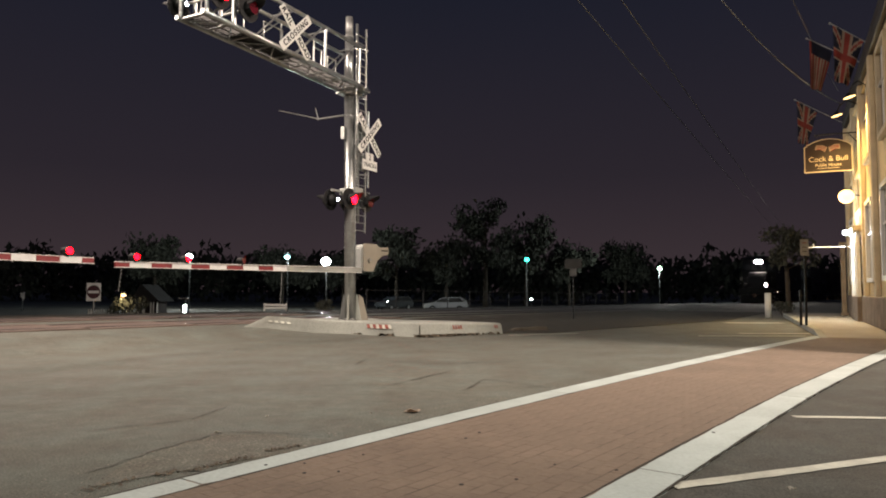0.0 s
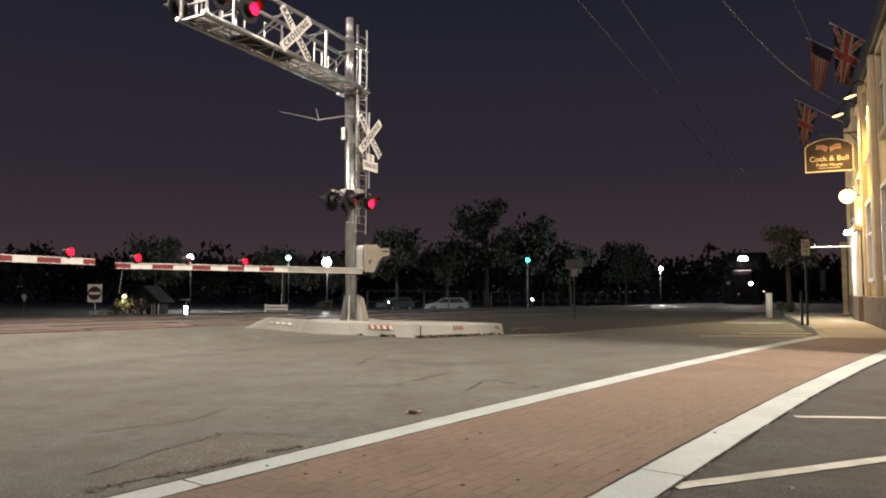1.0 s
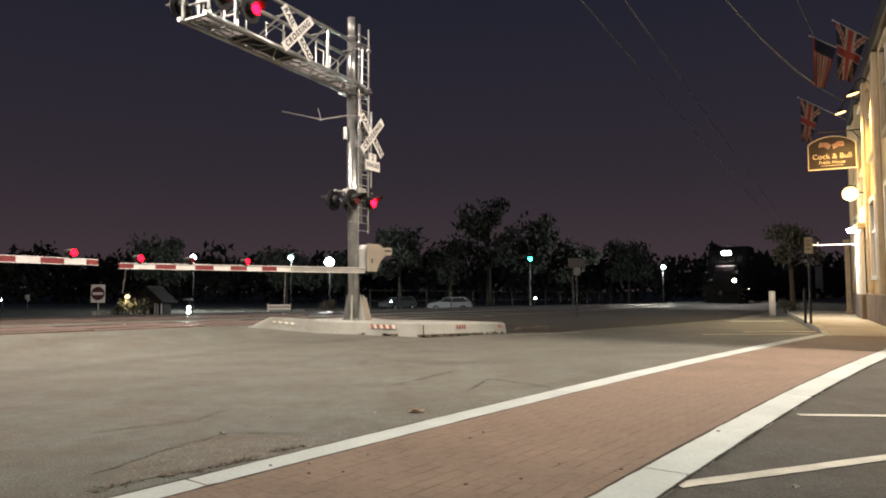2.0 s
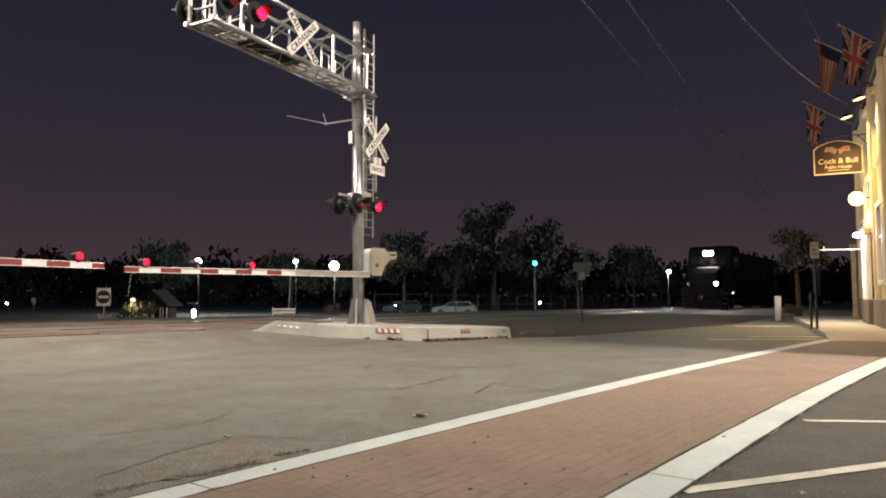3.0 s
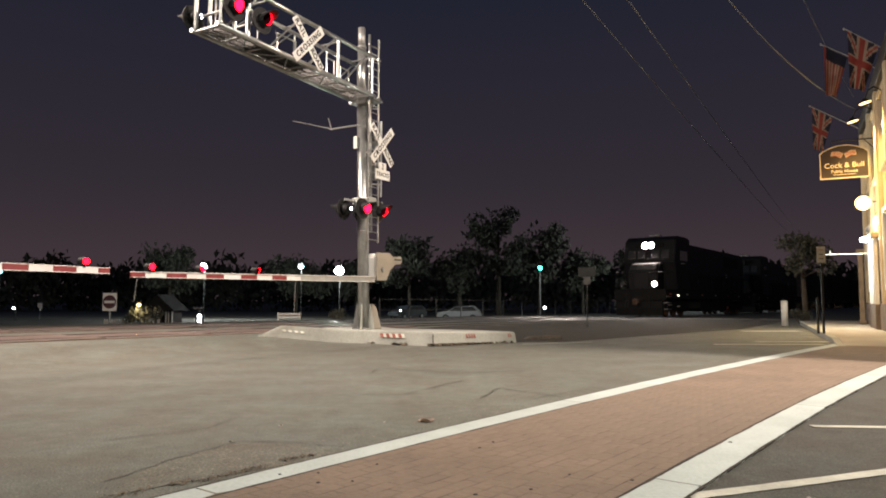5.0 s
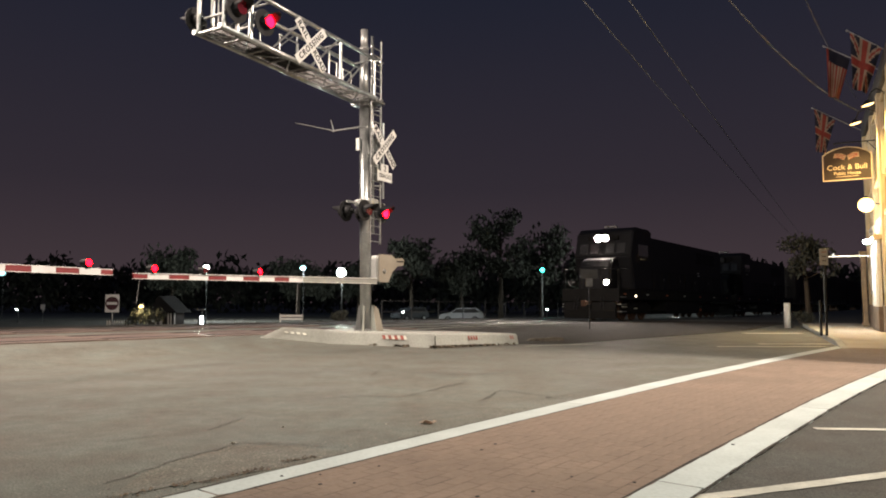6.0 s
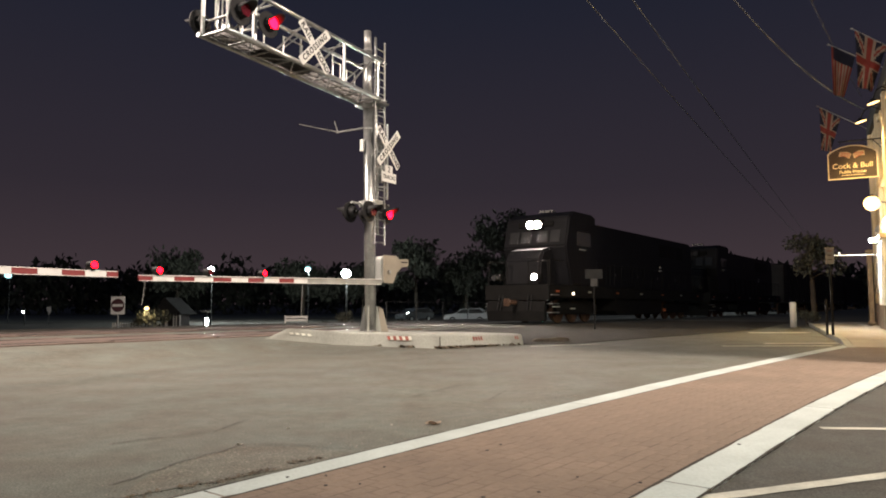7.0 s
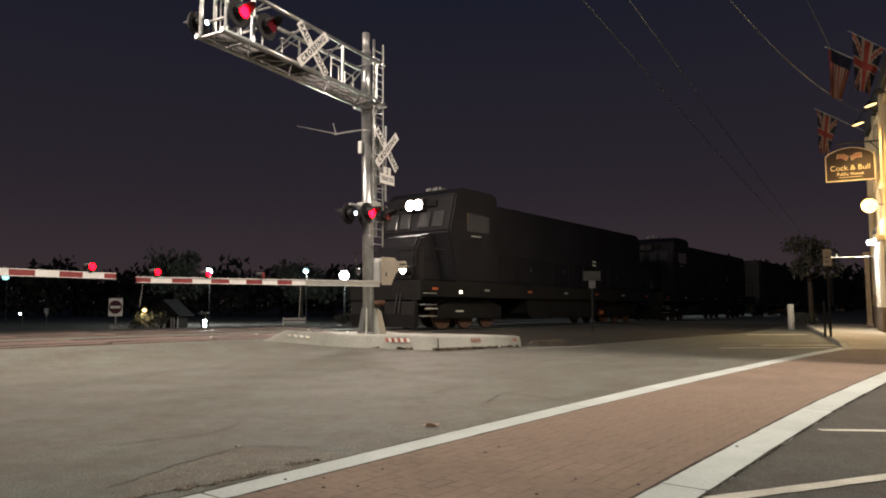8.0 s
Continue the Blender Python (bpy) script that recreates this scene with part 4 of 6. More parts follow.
    # handrails and steps
    for y in (-1.45, 1.45):
        bm = B()
        rod(bm, (-0.5, y, 2.55), (-1.7, y, 2.55), 0.02, sides=8)
        rod(bm, (-4.8, y, 2.55), (-19.3, y, 2.55), 0.02, sides=8)
        for i in range(12):
            rod(bm, (-4.9 - i * 1.3, y, 1.5), (-4.9 - i * 1.3, y, 2.55), 0.018, sides=8)
        rod(bm, (-0.5, y, 1.5), (-0.5, y, 2.55), 0.02, sides=8)
        part("handrail", bm, LOCO_BLACK, loco)
        for i in range(3):
            bm = B()
            box(bm, (-0.75, y, 0.45 + 0.35 * i), (0.6, 0.25, 0.04), 0.008)
            part("step", bm, DULL_STEEL, loco)
        bm = B()
        box(bm, (-2.4, y * 1.03, 1.22), (0.14, 0.05, 0.08), 0.01)
        part("step_light", bm, DIM_GLOW if lights else GLASS, loco, "small warm step light" if lights else "")
        # pale step edge; pale ledge and small white bars put glints into the colour
        bm = B()
        box(bm, (-0.75, y * 1.09, 0.68), (0.6, 0.02, 0.05))
        box(bm, (-2.3, y * 1.05, 0.6), (0.42, 0.02, 0.05))
        part("step_edge", bm, PAINT_WHITE, loco, "white painted step edge")
        bm = B()
        box(bm, (-3.2, y * 1.08, 3.1), (0.5, 0.08, 0.04), 0.008)
        part("ledge_glint", bm, PAINT_WHITE, loco, "pale ledge painted as a glint under the cab window")
        bm = B()
        for q in (2.58, 2.74):
            box(bm, (-12.5, y * 1.02, q), (0.3, 0.02, 0.06))
        part("handrail_glint", bm, SIGN_WHITE, loco, "two white bars painted as glints on the handrail")
        bm = B()
        box(bm, (-13.9, y * 0.78, 0.5), (0.36, 0.03, 0.16), 0.01)
        part("truck_reflector", bm, LOCO_ORANGE, loco, "orange reflector by the wheels")
    bm = B()
    prism(bm, [(-7.2, 0.3), (-12.6, 0.3), (-12.9, 0.5), (-12.9, 1.05), (-6.9, 1.05), (-6.9, 0.5)], 2.7)
    part("fuel_tank", bm, LOCO_BLACK, loco)
    for x in (-7.0, -9.5, -15.5, -17.5):
        bm = B()
        rod(bm, (x, 0, 4.4), (x, 0, 4.56), 0.55, sides=20)
        part("roof_fan", bm, LOCO_BLACK, loco)
    bm = B()
    for i, h in enumerate((0.0, 0.03, -0.02, 0.03, 0.0)):
        rod(bm, (-3.2, -0.28 + i * 0.14, 4.7), (-3.2, -0.28 + i * 0.14, 4.84), 0.03, sides=8)
        rod(bm, (-3.2, -0.28 + i * 0.14, 4.84), (-2.85 + h, -0.28 + i * 0.14, 4.84), 0.03, 0.06, sides=10)
    part("horn", bm, DULL_STEEL, loco)
    for y in (-1.53, 1.53):
        for k in range(7):
            bm = B()
            box(bm, (-1.0 - 2.9 * k, y, 1.3), (0.3, 0.012, 0.07))
            part("reflector", bm, PAINT_WHITE if k % 2 else LOCO_ORANGE, loco)
    truck(loco, -3.6)
    truck(loco, -16.2)
    return loco


def build_wagon(m, label):
    car = thing("freight_wagon", m, label, "freight wagon", "train")
    bm = B()
    hull(bm, [(-0.5, 1.1), (-16.5, 1.1), (-16.5, 4.3), (-16.3, 4.45), (-0.7, 4.45), (-0.5, 4.3)], 2.95)
    part("body", bm, WAGON, car, "dull brown wagon body")
    for y in (-1.5, 1.5):
        for i in range(14):
            bm = B()
            box(bm, (-0.9 - i * 1.16, y, 2.75), (0.09, 0.09, 3.2), 0.01)
            part("side_rib", bm, WAGON, car)
        for i in range(5):
            bm = B()
            box(bm, (-2.0 - i * 3.1, y * 1.035, 1.25), (0.35, 0.012, 0.1))
            part("reflector", bm, PAINT_WHITE, car)
    truck(car, -2.6)
    truck(car, -14.4)
    return car


S_FRONT0 = 54.8 - 1.85


def train_pose(s, back=0.0):
    # the front looks along -TD
    p = track_at(s + back, 0, 0.032)
    return pose(p.x, p.y, p.z, 0, 0, math.degrees(TRACK_TURN) + 180) @ pose(0, 0, 0, 0, math.degrees(math.atan(GRADE)), 0)


TRAIN = [(build_loco(train_pose(S_FRONT0), "dark freight locomotive with bright headlights and ditch lights on", True), 0.0),
         (build_loco(train_pose(S_FRONT0, 20.6), "dark second locomotive coupled behind the first", False), 20.6)]
for k in range(3):
    TRAIN.append((build_wagon(train_pose(S_FRONT0, 41.4 + 17.2 * k), "dull brown covered freight wagon"), 41.4 + 17.2 * k))

# ---- public house on the corner ----
FD = Vector((0.4472, 0.8944))     # along the front, away from the viewer
FN = Vector((-0.8944, 0.4472))    # out to the street
F0 = Vector((13.7, 22.9))
STUCCO = mat("cream_stucco", (0.62, 0.5, 0.3), 0.85, 0, 1.2, 0.12, 0.3, 40)
DARK_WOOD = mat("dark_painted_wood", (0.028, 0.022, 0.018), 0.6, 0, 3, 0.3, 0.2)
FRAME_TAN = mat("tan_trim", (0.5, 0.42, 0.28), 0.7, 0, 2, 0.15, 0.15)
# tan trim darkened in its colour for the column's shade
COLUMN_TAN = mat("shaded_tan_wood", (0.2, 0.15, 0.1), 0.8, 0, 3, 0.25, 0.2)
STONE_BASE = mat("brown_stone_base", (0.17, 0.13, 0.1), 0.85, 0, 3, 0.3, 0.4)


def front(u, out=0.0, z=0.0):
    p = F0 + FD * u + FN * out
    return Vector((p.x, p.y, z))


FRONT_TURN = math.degrees(math.atan2(FD.y, FD.x))
WALK_Z = 0.13


def build_pub():
    # local x along the front, local y into the building is -FN; so -y is... FN = local +y
    m = pose(F0.x, F0.y, 0, 0, 0, FRONT_TURN)
    pub = thing("public_house", m, "two-storey cream stucco public house with lit front", "building")
    bm = B()
    box(bm, (-5.75, -5.0, 3.6), (16.5, 10.0, 7.2))
    part("wall", bm, STUCCO, pub, "cream stucco wall")
    bm = B()
    box(bm, (-5.75, -4.98, 7.33), (16.6, 10.2, 0.24), 0.04)
    box(bm, (-5.75, 0.07, 7.05), (16.6, 0.14, 0.3), 0.04)
    part("roof", bm, DARK_WOOD, pub, "dark parapet and cornice")
    bm = B()
    box(bm, (-5.75, 0.08, 0.5), (16.4, 0.16, 0.75), 0.03)
    part("plinth", bm, STONE_BASE, pub, "brown stone base")
    for u in (2.3, -0.9, -3.6, -6.5):
        bm = B()
        box(bm, (u, 0.07, 3.5), (0.3, 0.14, 6.8), 0.03)
        part("pilaster", bm, FRAME_TAN, pub)
    for u in (-8.6, -5.0, -2.2, 0.75):
        for z0, h in ((1.35, 2.0), (4.6, 1.9)):
            bm = B()
            for sx in (-0.75, 0.75):
                box(bm, (u + sx, 0.05, z0 + h / 2), (0.14, 0.12, h + 0.2), 0.01)
            for zz in (z0 - 0.05, z0 + h + 0.05):
                box(bm, (u, 0.05, zz), (1.4, 0.14, 0.12), 0.01)
            w = part("window", bm, SIGN_WHITE if z0 < 2 else FRAME_TAN, pub, "painted window frame")
            bm = B()
            box(bm, (u, 0.012, z0 + h / 2), (1.4, 0.02, h))
            part("pane", bm, GLASS, w)
            bm = B()
            box(bm, (u, 0.04, z0 + h / 2), (0.05, 0.05, h), 0.006)
            box(bm, (u, 0.04, z0 + h * 0.6), (1.4, 0.05, 0.05), 0.006)
            part("glazing_bar", bm, SIGN_WHITE, w)
    return pub


build_pub()

# pavement and kerb in front of it


def build_pavement():
    """A raised slab; its street edge runs to a dropped corner where the crosswalk meets it."""
    pv = thing("pavement", pose(0, 0, 0), "pale concrete pavement with a kerb", "pavement", kind="structure")
    near, far = Vector((8.0, 14.76)), Vector((14.1, 29.0))
    d = (far - near).normalized()
    inn = Vector((d.y, -d.x))
    length = (far - near).length

    def height(s):
        return 0.012 + (WALK_Z - 0.012) * smooth((s - 0.1) / 1.7)
    n = 10
    for i in range(n):
        # kerb stones with a thin joint
        bm = B()
        s0, s1 = length * i / n + 0.004, length * (i + 1) / n - 0.004
        rows = []
        for s in (s0, (s0 + s1) / 2, s1):
            row = []
            for o, z in ((0.0, -0.1), (0.0, height(s) - 0.012), (0.012, height(s)), (0.15, height(s)), (0.15, -0.1)):
                p = near + d * s + inn * o
                row.append(bm.verts.new((p.x, p.y, gz(p.x, p.y) + z)))
            rows.append(row)
        for a, b in zip(rows, rows[1:]):
            for k in range(5):
                bm.faces.new((a[k], a[(k + 1) % 5], b[(k + 1) % 5], b[k]))
        bm.faces.new(rows[0])
        bm.faces.new(rows[-1][::-1])
        bmesh.ops.recalc_face_normals(bm, faces=bm.faces[:])
        part("kerb_stone", bm, CONCRETE, pv, "grey concrete kerb stone")
    # slabs
    sl = 1.5
    for i in range(int(length / sl) + 1):
        for j in range(4):
            s0, s1 = i * sl + 0.006, min(length, (i + 1) * sl) - 0.006
            o0, o1 = 0.156 + j * sl, 0.15 + (j + 1) * sl - 0.006
            if s1 <= s0:
                continue
            bm = B()
            top = []
            m = 4
            for a in range(m + 1):
                s = s0 + (s1 - s0) * a / m
                row = []
                for o, z in ((o0, -0.1), (o0, height(s)), (o1, height(s)), (o1, -0.1)):
                    p = near + d * s + inn * o
                    row.append(bm.verts.new((p.x, p.y, gz(p.x, p.y) + z - 0.002)))
                top.append(row)
            for a, b in zip(top, top[1:]):
                for k in range(3):
                    bm.faces.new((a[k], a[k + 1], b[k + 1], b[k]))
            bm.faces.new(top[0])
            bm.faces.new(top[-1][::-1])
            bmesh.ops.recalc_face_normals(bm, faces=bm.faces[:])
            part("paving_slab", bm, SIDEWALK, pv)
    return pv


build_pavement()


# ---- street lamps that light the crossing ----


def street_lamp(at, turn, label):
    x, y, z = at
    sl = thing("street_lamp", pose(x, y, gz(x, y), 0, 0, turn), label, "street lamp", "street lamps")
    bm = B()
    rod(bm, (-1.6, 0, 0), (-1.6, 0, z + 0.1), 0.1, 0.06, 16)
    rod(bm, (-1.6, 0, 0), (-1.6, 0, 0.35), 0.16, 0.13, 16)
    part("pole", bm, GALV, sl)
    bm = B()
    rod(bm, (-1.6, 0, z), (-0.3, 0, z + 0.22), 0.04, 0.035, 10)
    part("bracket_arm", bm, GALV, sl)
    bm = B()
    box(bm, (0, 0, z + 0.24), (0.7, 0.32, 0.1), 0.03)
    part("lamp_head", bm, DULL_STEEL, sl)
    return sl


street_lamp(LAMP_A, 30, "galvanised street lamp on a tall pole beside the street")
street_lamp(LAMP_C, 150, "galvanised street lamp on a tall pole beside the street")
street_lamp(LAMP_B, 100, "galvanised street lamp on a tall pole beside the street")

# ---- fittings of the public house ----
SIGN_BROWN = mat("sign_dark_brown", (0.02, 0.011, 0.008), 0.5, 0, 3, 0.2, 0.05)
GILT = mat("gilt_paint", (0.56, 0.47, 0.34), 0.5, 0.0, 5, 0.1, 0.03)
FLAG_RED = mat("flag_red", (0.26, 0.042, 0.03), 0.85, 0, 6, 0.15, 0.1)
FLAG_BLUE = mat("flag_blue", (0.012, 0.013, 0.03), 0.85, 0, 6, 0.15, 0.1)
FLAG_WHITE = mat("flag_white", (0.31, 0.24, 0.19), 0.85, 0, 6, 0.1, 0.1)
BLACK_IRON = mat("black_iron", (0.02, 0.02, 0.02), 0.5, 0.6, 4, 0.2, 0.1)


def pub_pose(u, out, z, turn=0.0):
    p = F0 + FD * u + FN * out
    return pose(p.x, p.y, z, 0, 0, FRONT_TURN + turn)


def hanging_sign():
    # hangs square to the front; its own -y looks to the viewer
    u = (21.0 - F0.y) / FD.y
    m = pub_pose(u, 0.85, 5.16) @ pose(0, 0, 0, 0, 0, -90)
    # local x points into the wall, so the lettering reads from the viewer's side
    sg = thing("hanging_pub_sign", m, "dark brown pub sign with gilt lettering on iron bracket", "sign")
    w, h = 1.32, 0.9

    def outline(k):
        a = w / 2 - k
        pts = [(-a, -h / 2 + k), (a, -h / 2 + k), (a, h / 2 - 0.1 - k)]
        for i in range(0, 13):
            t = 1 - 2 * i / 12
            pts.append((a * 0.86 * t, h / 2 - k - 0.02 + 0.16 * (1 - t * t)))
        pts.append((-a, h / 2 - 0.1 - k))
        return pts
    bm = B()
    prism(bm, outline(0.0), 0.05)
    part("border", bm, GILT, sg, "gilt border")
    bm = B()
    prism(bm, outline(0.028), 0.066)
    part("board", bm, SIGN_BROWN, sg, "dark brown board")
    words("lettering", "Cock & Bull", 0.222, GILT, sg, pose(0, -0.036, -0.05, 90, 0, 0), label="gilt lettering")
    words("lettering", "Public House", 0.135, GILT, sg, pose(0, -0.036, -0.235, 90, 0, 0), label="gilt lettering")
    bm = B()
    box(bm, (0, -0.036, -0.335), (0.6, 0.006, 0.012))
    part("rule_line", bm, GILT, sg)
    # two small crossed flags painted above the lettering
    for x, cols, lean in ((-0.16, (GILT, FLAG_WHITE), 16), (0.16, (FLAG_WHITE, GILT), -16)):
        bm = B()
        prism(bm, [(-0.12, -0.06), (-0.02, -0.03), (0.1, -0.06), (0.12, 0.05), (0.02, 0.08), (-0.12, 0.05)], 0.008)
        em = part("emblem", bm, FLAG_WHITE, sg, "pale painted flag emblem")
        em.matrix_basis = pose(x * 1.15, -0.036, 0.29, 0, lean, 0) @ Matrix.Scale(1.35, 4)
        for k in range(3):
            bm = B()
            box(bm, (0, -0.006, -0.03 + 0.035 * k), (0.18, 0.004, 0.012), 0, pose(0, 0, 0, 0, 12 * (k - 1) if x > 0 else 0, 0))
            part("emblem_bar", bm, FLAG_RED, em)
    bm = B()
    rod(bm, (-0.35, 0, 0.72), (0.8, 0, 0.72), 0.02, sides=10)
    rod(bm, (0.55, 0, 0.72), (0.79, 0, 0.42), 0.014, sides=8)
    box(bm, (0.785, 0, 0.6), (0.03, 0.08, 0.5), 0.006)
    for x in (-0.3, 0.35):
        rod(bm, (x, 0, 0.46), (x, 0, 0.72), 0.008, sides=6)
    part("bracket", bm, BLACK_IRON, sg, "black iron bracket")


hanging_sign()


def gooseneck(u, k):
    gl = thing("gooseneck_lamp", pub_pose(u, 0, 6.18), "gooseneck wall lamp with a lit dish shade", "wall lamp", "gooseneck lamps")
    bm = B()
    pts = [Vector((0, 0.0, 0.05)), Vector((0, k * 0.2, 0.3)), Vector((0, k * 0.55, 0.42)), Vector((0, k * 0.86, 0.33)), Vector((0, k, 0.12))]
    for a, b in zip(pts, pts[1:]):
        rod(bm, a, b, 0.018, sides=8)
    part("neck", bm, BLACK_IRON, gl)
    bm = B()
    rod(bm, (0, 0, 0.0), (0, 0, 0.12), 0.165, 0.05, 20, caps=False)
    tip = pose(0, k, 0.0, -14, 0, 0)
    part("shade", bm, BLACK_IRON, gl, "dark dish shade", True).matrix_basis = tip
    bm = B()
    rod(bm, (0, 0, 0.004), (0, 0, 0.014), 0.15, sides=20)
    part("lamp_disc", bm, WARM_GLOW, gl, "glowing warm disc").matrix_basis = tip
    p = F0 + FD * u + FN * k
    q = F0 + FD * u + FN * 0.1
    lamp("wall_wash", (p.x, p.y, 6.14), (q.x, q.y, 3.6), 800, (1.0, 0.62, 0.2), 130, 0.7, 0.12)


for u, k in ((-3.3, 0.64), (-5.4, 0.46)):
    gooseneck(u, k)


def flag(u, o0, o1, z0, z1, kind):
    """A flag that hangs from a slanted pole square to the front; local x out from the wall."""
    m = pub_pose(u, 0, 0, 90)
    label = "red and white striped flag" if kind == "stripes" else "red, white and blue crossed flag"
    fl = thing("flag", m, label + " hanging from a wall pole", "flag", "flags")
    bm = B()
    rod(bm, (0.0, 0, z0 - (o1 - o0) * 0.85 - o0 * 0.55), (o1 + 0.06, 0, z0 + 0.04), 0.016, sides=8)
    rod(bm, (o1 + 0.05, 0, z0 + 0.03), (o1 + 0.09, 0, z0 + 0.06), 0.03, sides=8)
    part("flag_pole", bm, DULL_STEEL, fl, "dull slanted pole")
    # the cloth: columns that hang in folds from the pole; t across, v down
    nx, nz = 22, 30
    bm = B()
    grid = []
    for j in range(nz + 1):
        v = j / nz
        row = []
        for i in range(nx + 1):
            t = i / nx
            x = o1 - (o1 - o0) * t * (1 - 0.55 * v)
            top = z0 - (o1 - o0) * 0.8 * t
            length = (z0 - z1) * (1.0 - 0.25 * t)
            fold = 0.05 * math.sin(t * 9 + v * 2.5) * (0.3 + v)
            row.append(bm.verts.new((x, fold, top - length * v)))
        grid.append(row)
    for j in range(nz):
        for i in range(nx):
            f = bm.faces.new((grid[j][i], grid[j][i + 1], grid[j + 1][i + 1], grid[j + 1][i]))
            # u runs along the fly (down), w along the hoist (across)
            uu, ww = (j + 0.5) / nz, (i + 0.5) / nx
            if kind == "stripes":
                f.material_index = 1 if uu < 0.27 and ww > 0.1 else (0 if int(ww * 13) % 2 == 0 else 2)
            else:
                a, b = abs(uu - 0.5) * 2, abs(ww - 0.5) * 2
                dg = min(abs((uu - 0.5) - (ww - 0.5)), abs((uu - 0.5) + (ww - 0.5)))
                if abs(ww - 0.5) < 0.1 or abs(uu - 0.5) < 0.065:
                    f.material_index = 0
                elif abs(ww - 0.5) < 0.17 or abs(uu - 0.5) < 0.11:
                    f.material_index = 2
                elif dg < 0.035:
                    f.material_index = 0
                elif dg < 0.1:
                    f.material_index = 2
                else:
                    f.material_index = 1
            f.smooth = True
    bmesh.ops.solidify(bm, geom=bm.faces[:], thickness=0.006)
    part("cloth", bm, [FLAG_RED, FLAG_BLUE, FLAG_WHITE], fl, "hanging folded cloth")


flag((18.0 - F0.y) / FD.y, 0.1, 0.8, 8.2, 6.65, "cross")
flag((20.0 - F0.y) / FD.y, 0.7, 1.3, 8.6, 7.1, "stripes")
flag((25.0 - F0.y) / FD.y, 0.95, 1.6, 8.15, 6.55, "cross")


def lantern():
    ln = thing("wall_lantern", pub_pose(-3.0, 0.0, 3.75), "glowing warm wall lantern", "wall lamp")
    bm = B()
    rod(bm, (0, 0, 0.05), (0, 0.42, 0.12), 0.02, sides=8)
    box(bm, (0, 0.02, 0), (0.14, 0.04, 0.3), 0.01)
    part("bracket", bm, BLACK_IRON, ln)
    bm = B()
    bmesh.ops.create_uvsphere(bm, u_segments=20, v_segments=12, radius=0.21, matrix=Matrix.Translation((0, 0.45, 0.06)))
    part("lamp_glass", bm, WARM_GLOW, ln, "glowing glass", True)
    bm = B()
    rod(bm, (0, 0.45, 0.25), (0, 0.45, 0.32), 0.1, 0.03, 12)
    part("cap", bm, BLACK_IRON, ln)
    p = F0 + FD * -3.0 + FN * 0.95
    data = bpy.data.lights.new("lantern_light", "POINT")
    data.energy, data.color, data.shadow_soft_size = 190, (1.0, 0.64, 0.22), 0.1
    new("lantern_light", data).location = (p.x, p.y, 3.7)


lantern()


def entrance():
    en = thing("entrance_bay", pub_pose(-2.0, 0.0, WALK_Z), "white-lit entrance bay with glazed panel and thin canopy", "entrance")
    bm = B()
    box(bm, (0.0, 0.14, 0.36), (2.2, 0.26, 0.72), 0.02)
    part("base", bm, STONE_BASE, en, "brown panelled base")
    for x in (-1.0, -0.35, 0.35, 1.0):
        bm = B()
        box(bm, (x, 0.2, 1.68), (0.1, 0.1, 1.92), 0.01)
        part("mullion", bm, SIGN_WHITE, en, "white mullion")
    for x in (-0.68, 0.0, 0.68):
        bm = B()
        box(bm, (x, 0.17, 1.68), (0.56, 0.02, 1.9))
        part("pane", bm, GLASS, en, "dark glass")
    bm = B()
    box(bm, (0.0, 0.16, 2.72), (2.3, 0.32, 0.16), 0.02)
    part("head", bm, FRAME_TAN, en)
    bm = B()
    box(bm, (0.55, 0.86, 2.28), (0.04, 1.2, 0.028), 0.006)
    rod(bm, (0.55, 1.3, 2.3), (0.55, 1.3, 2.38), 0.012, sides=8)
    part("sign_rail", bm, SIGN_WHITE, en, "thin pale rail that sticks out")
    bm = B()
    box(bm, (-0.2, 0.42, 2.66), (0.26, 0.18, 0.1), 0.03)
    part("flood_lamp", bm, WHITE_GLOW, en, "glowing white lamp")
    p = F0 + FD * -2.2 + FN * 0.7
    lamp("entrance_light", (p.x, p.y, 2.58), (p.x - 1.0, p.y + 0.6, 0), 95, (0.95, 1.0, 0.93), 165, 0.5, 0.1)


entrance()


def corner_column():
    cc = thing("porch_column", pub_pose(1.8, 0.3, WALK_Z), "tan square porch column at the far corner", "column")
    bm = B()
    box(bm, (0, 0, 1.3), (0.16, 0.16, 2.6), 0.02)
    part("shaft", bm, COLUMN_TAN, cc)
    for z in (0.08, 2.56):
        bm = B()
        box(bm, (0, 0, z), (0.24, 0.24, 0.12), 0.02)
        part("block", bm, COLUMN_TAN, cc)


corner_column()

# ---- street furniture by the pavement ----


def sign_post():
    sp = thing("parking_sign_post", pose(9.28, 17.9, WALK_Z), "dark double post with a small pale parking sign", "sign post")
    for x in (-0.07, 0.07):
        bm = B()
        box(bm, (x, 0, 1.0 if x > 0 else 0.45), (0.05, 0.05, 2.0 if x > 0 else 0.9), 0.006)
        part("post", bm, BLACK_IRON, sp)
    bm = B()
    box(bm, (0.05, -0.04, 2.0), (0.22, 0.01, 0.42), 0.004)
    part("plate", bm, DULL_STEEL, sp, "small pale plate")
    for k in range(3):
        bm = B()
        box(bm, (0.05, -0.048, 2.12 - 0.11 * k), (0.11, 0.004, 0.02))
        part("print_bar", bm, STRIPE_RED if k == 0 else DARK_WOOD, sp)


sign_post()


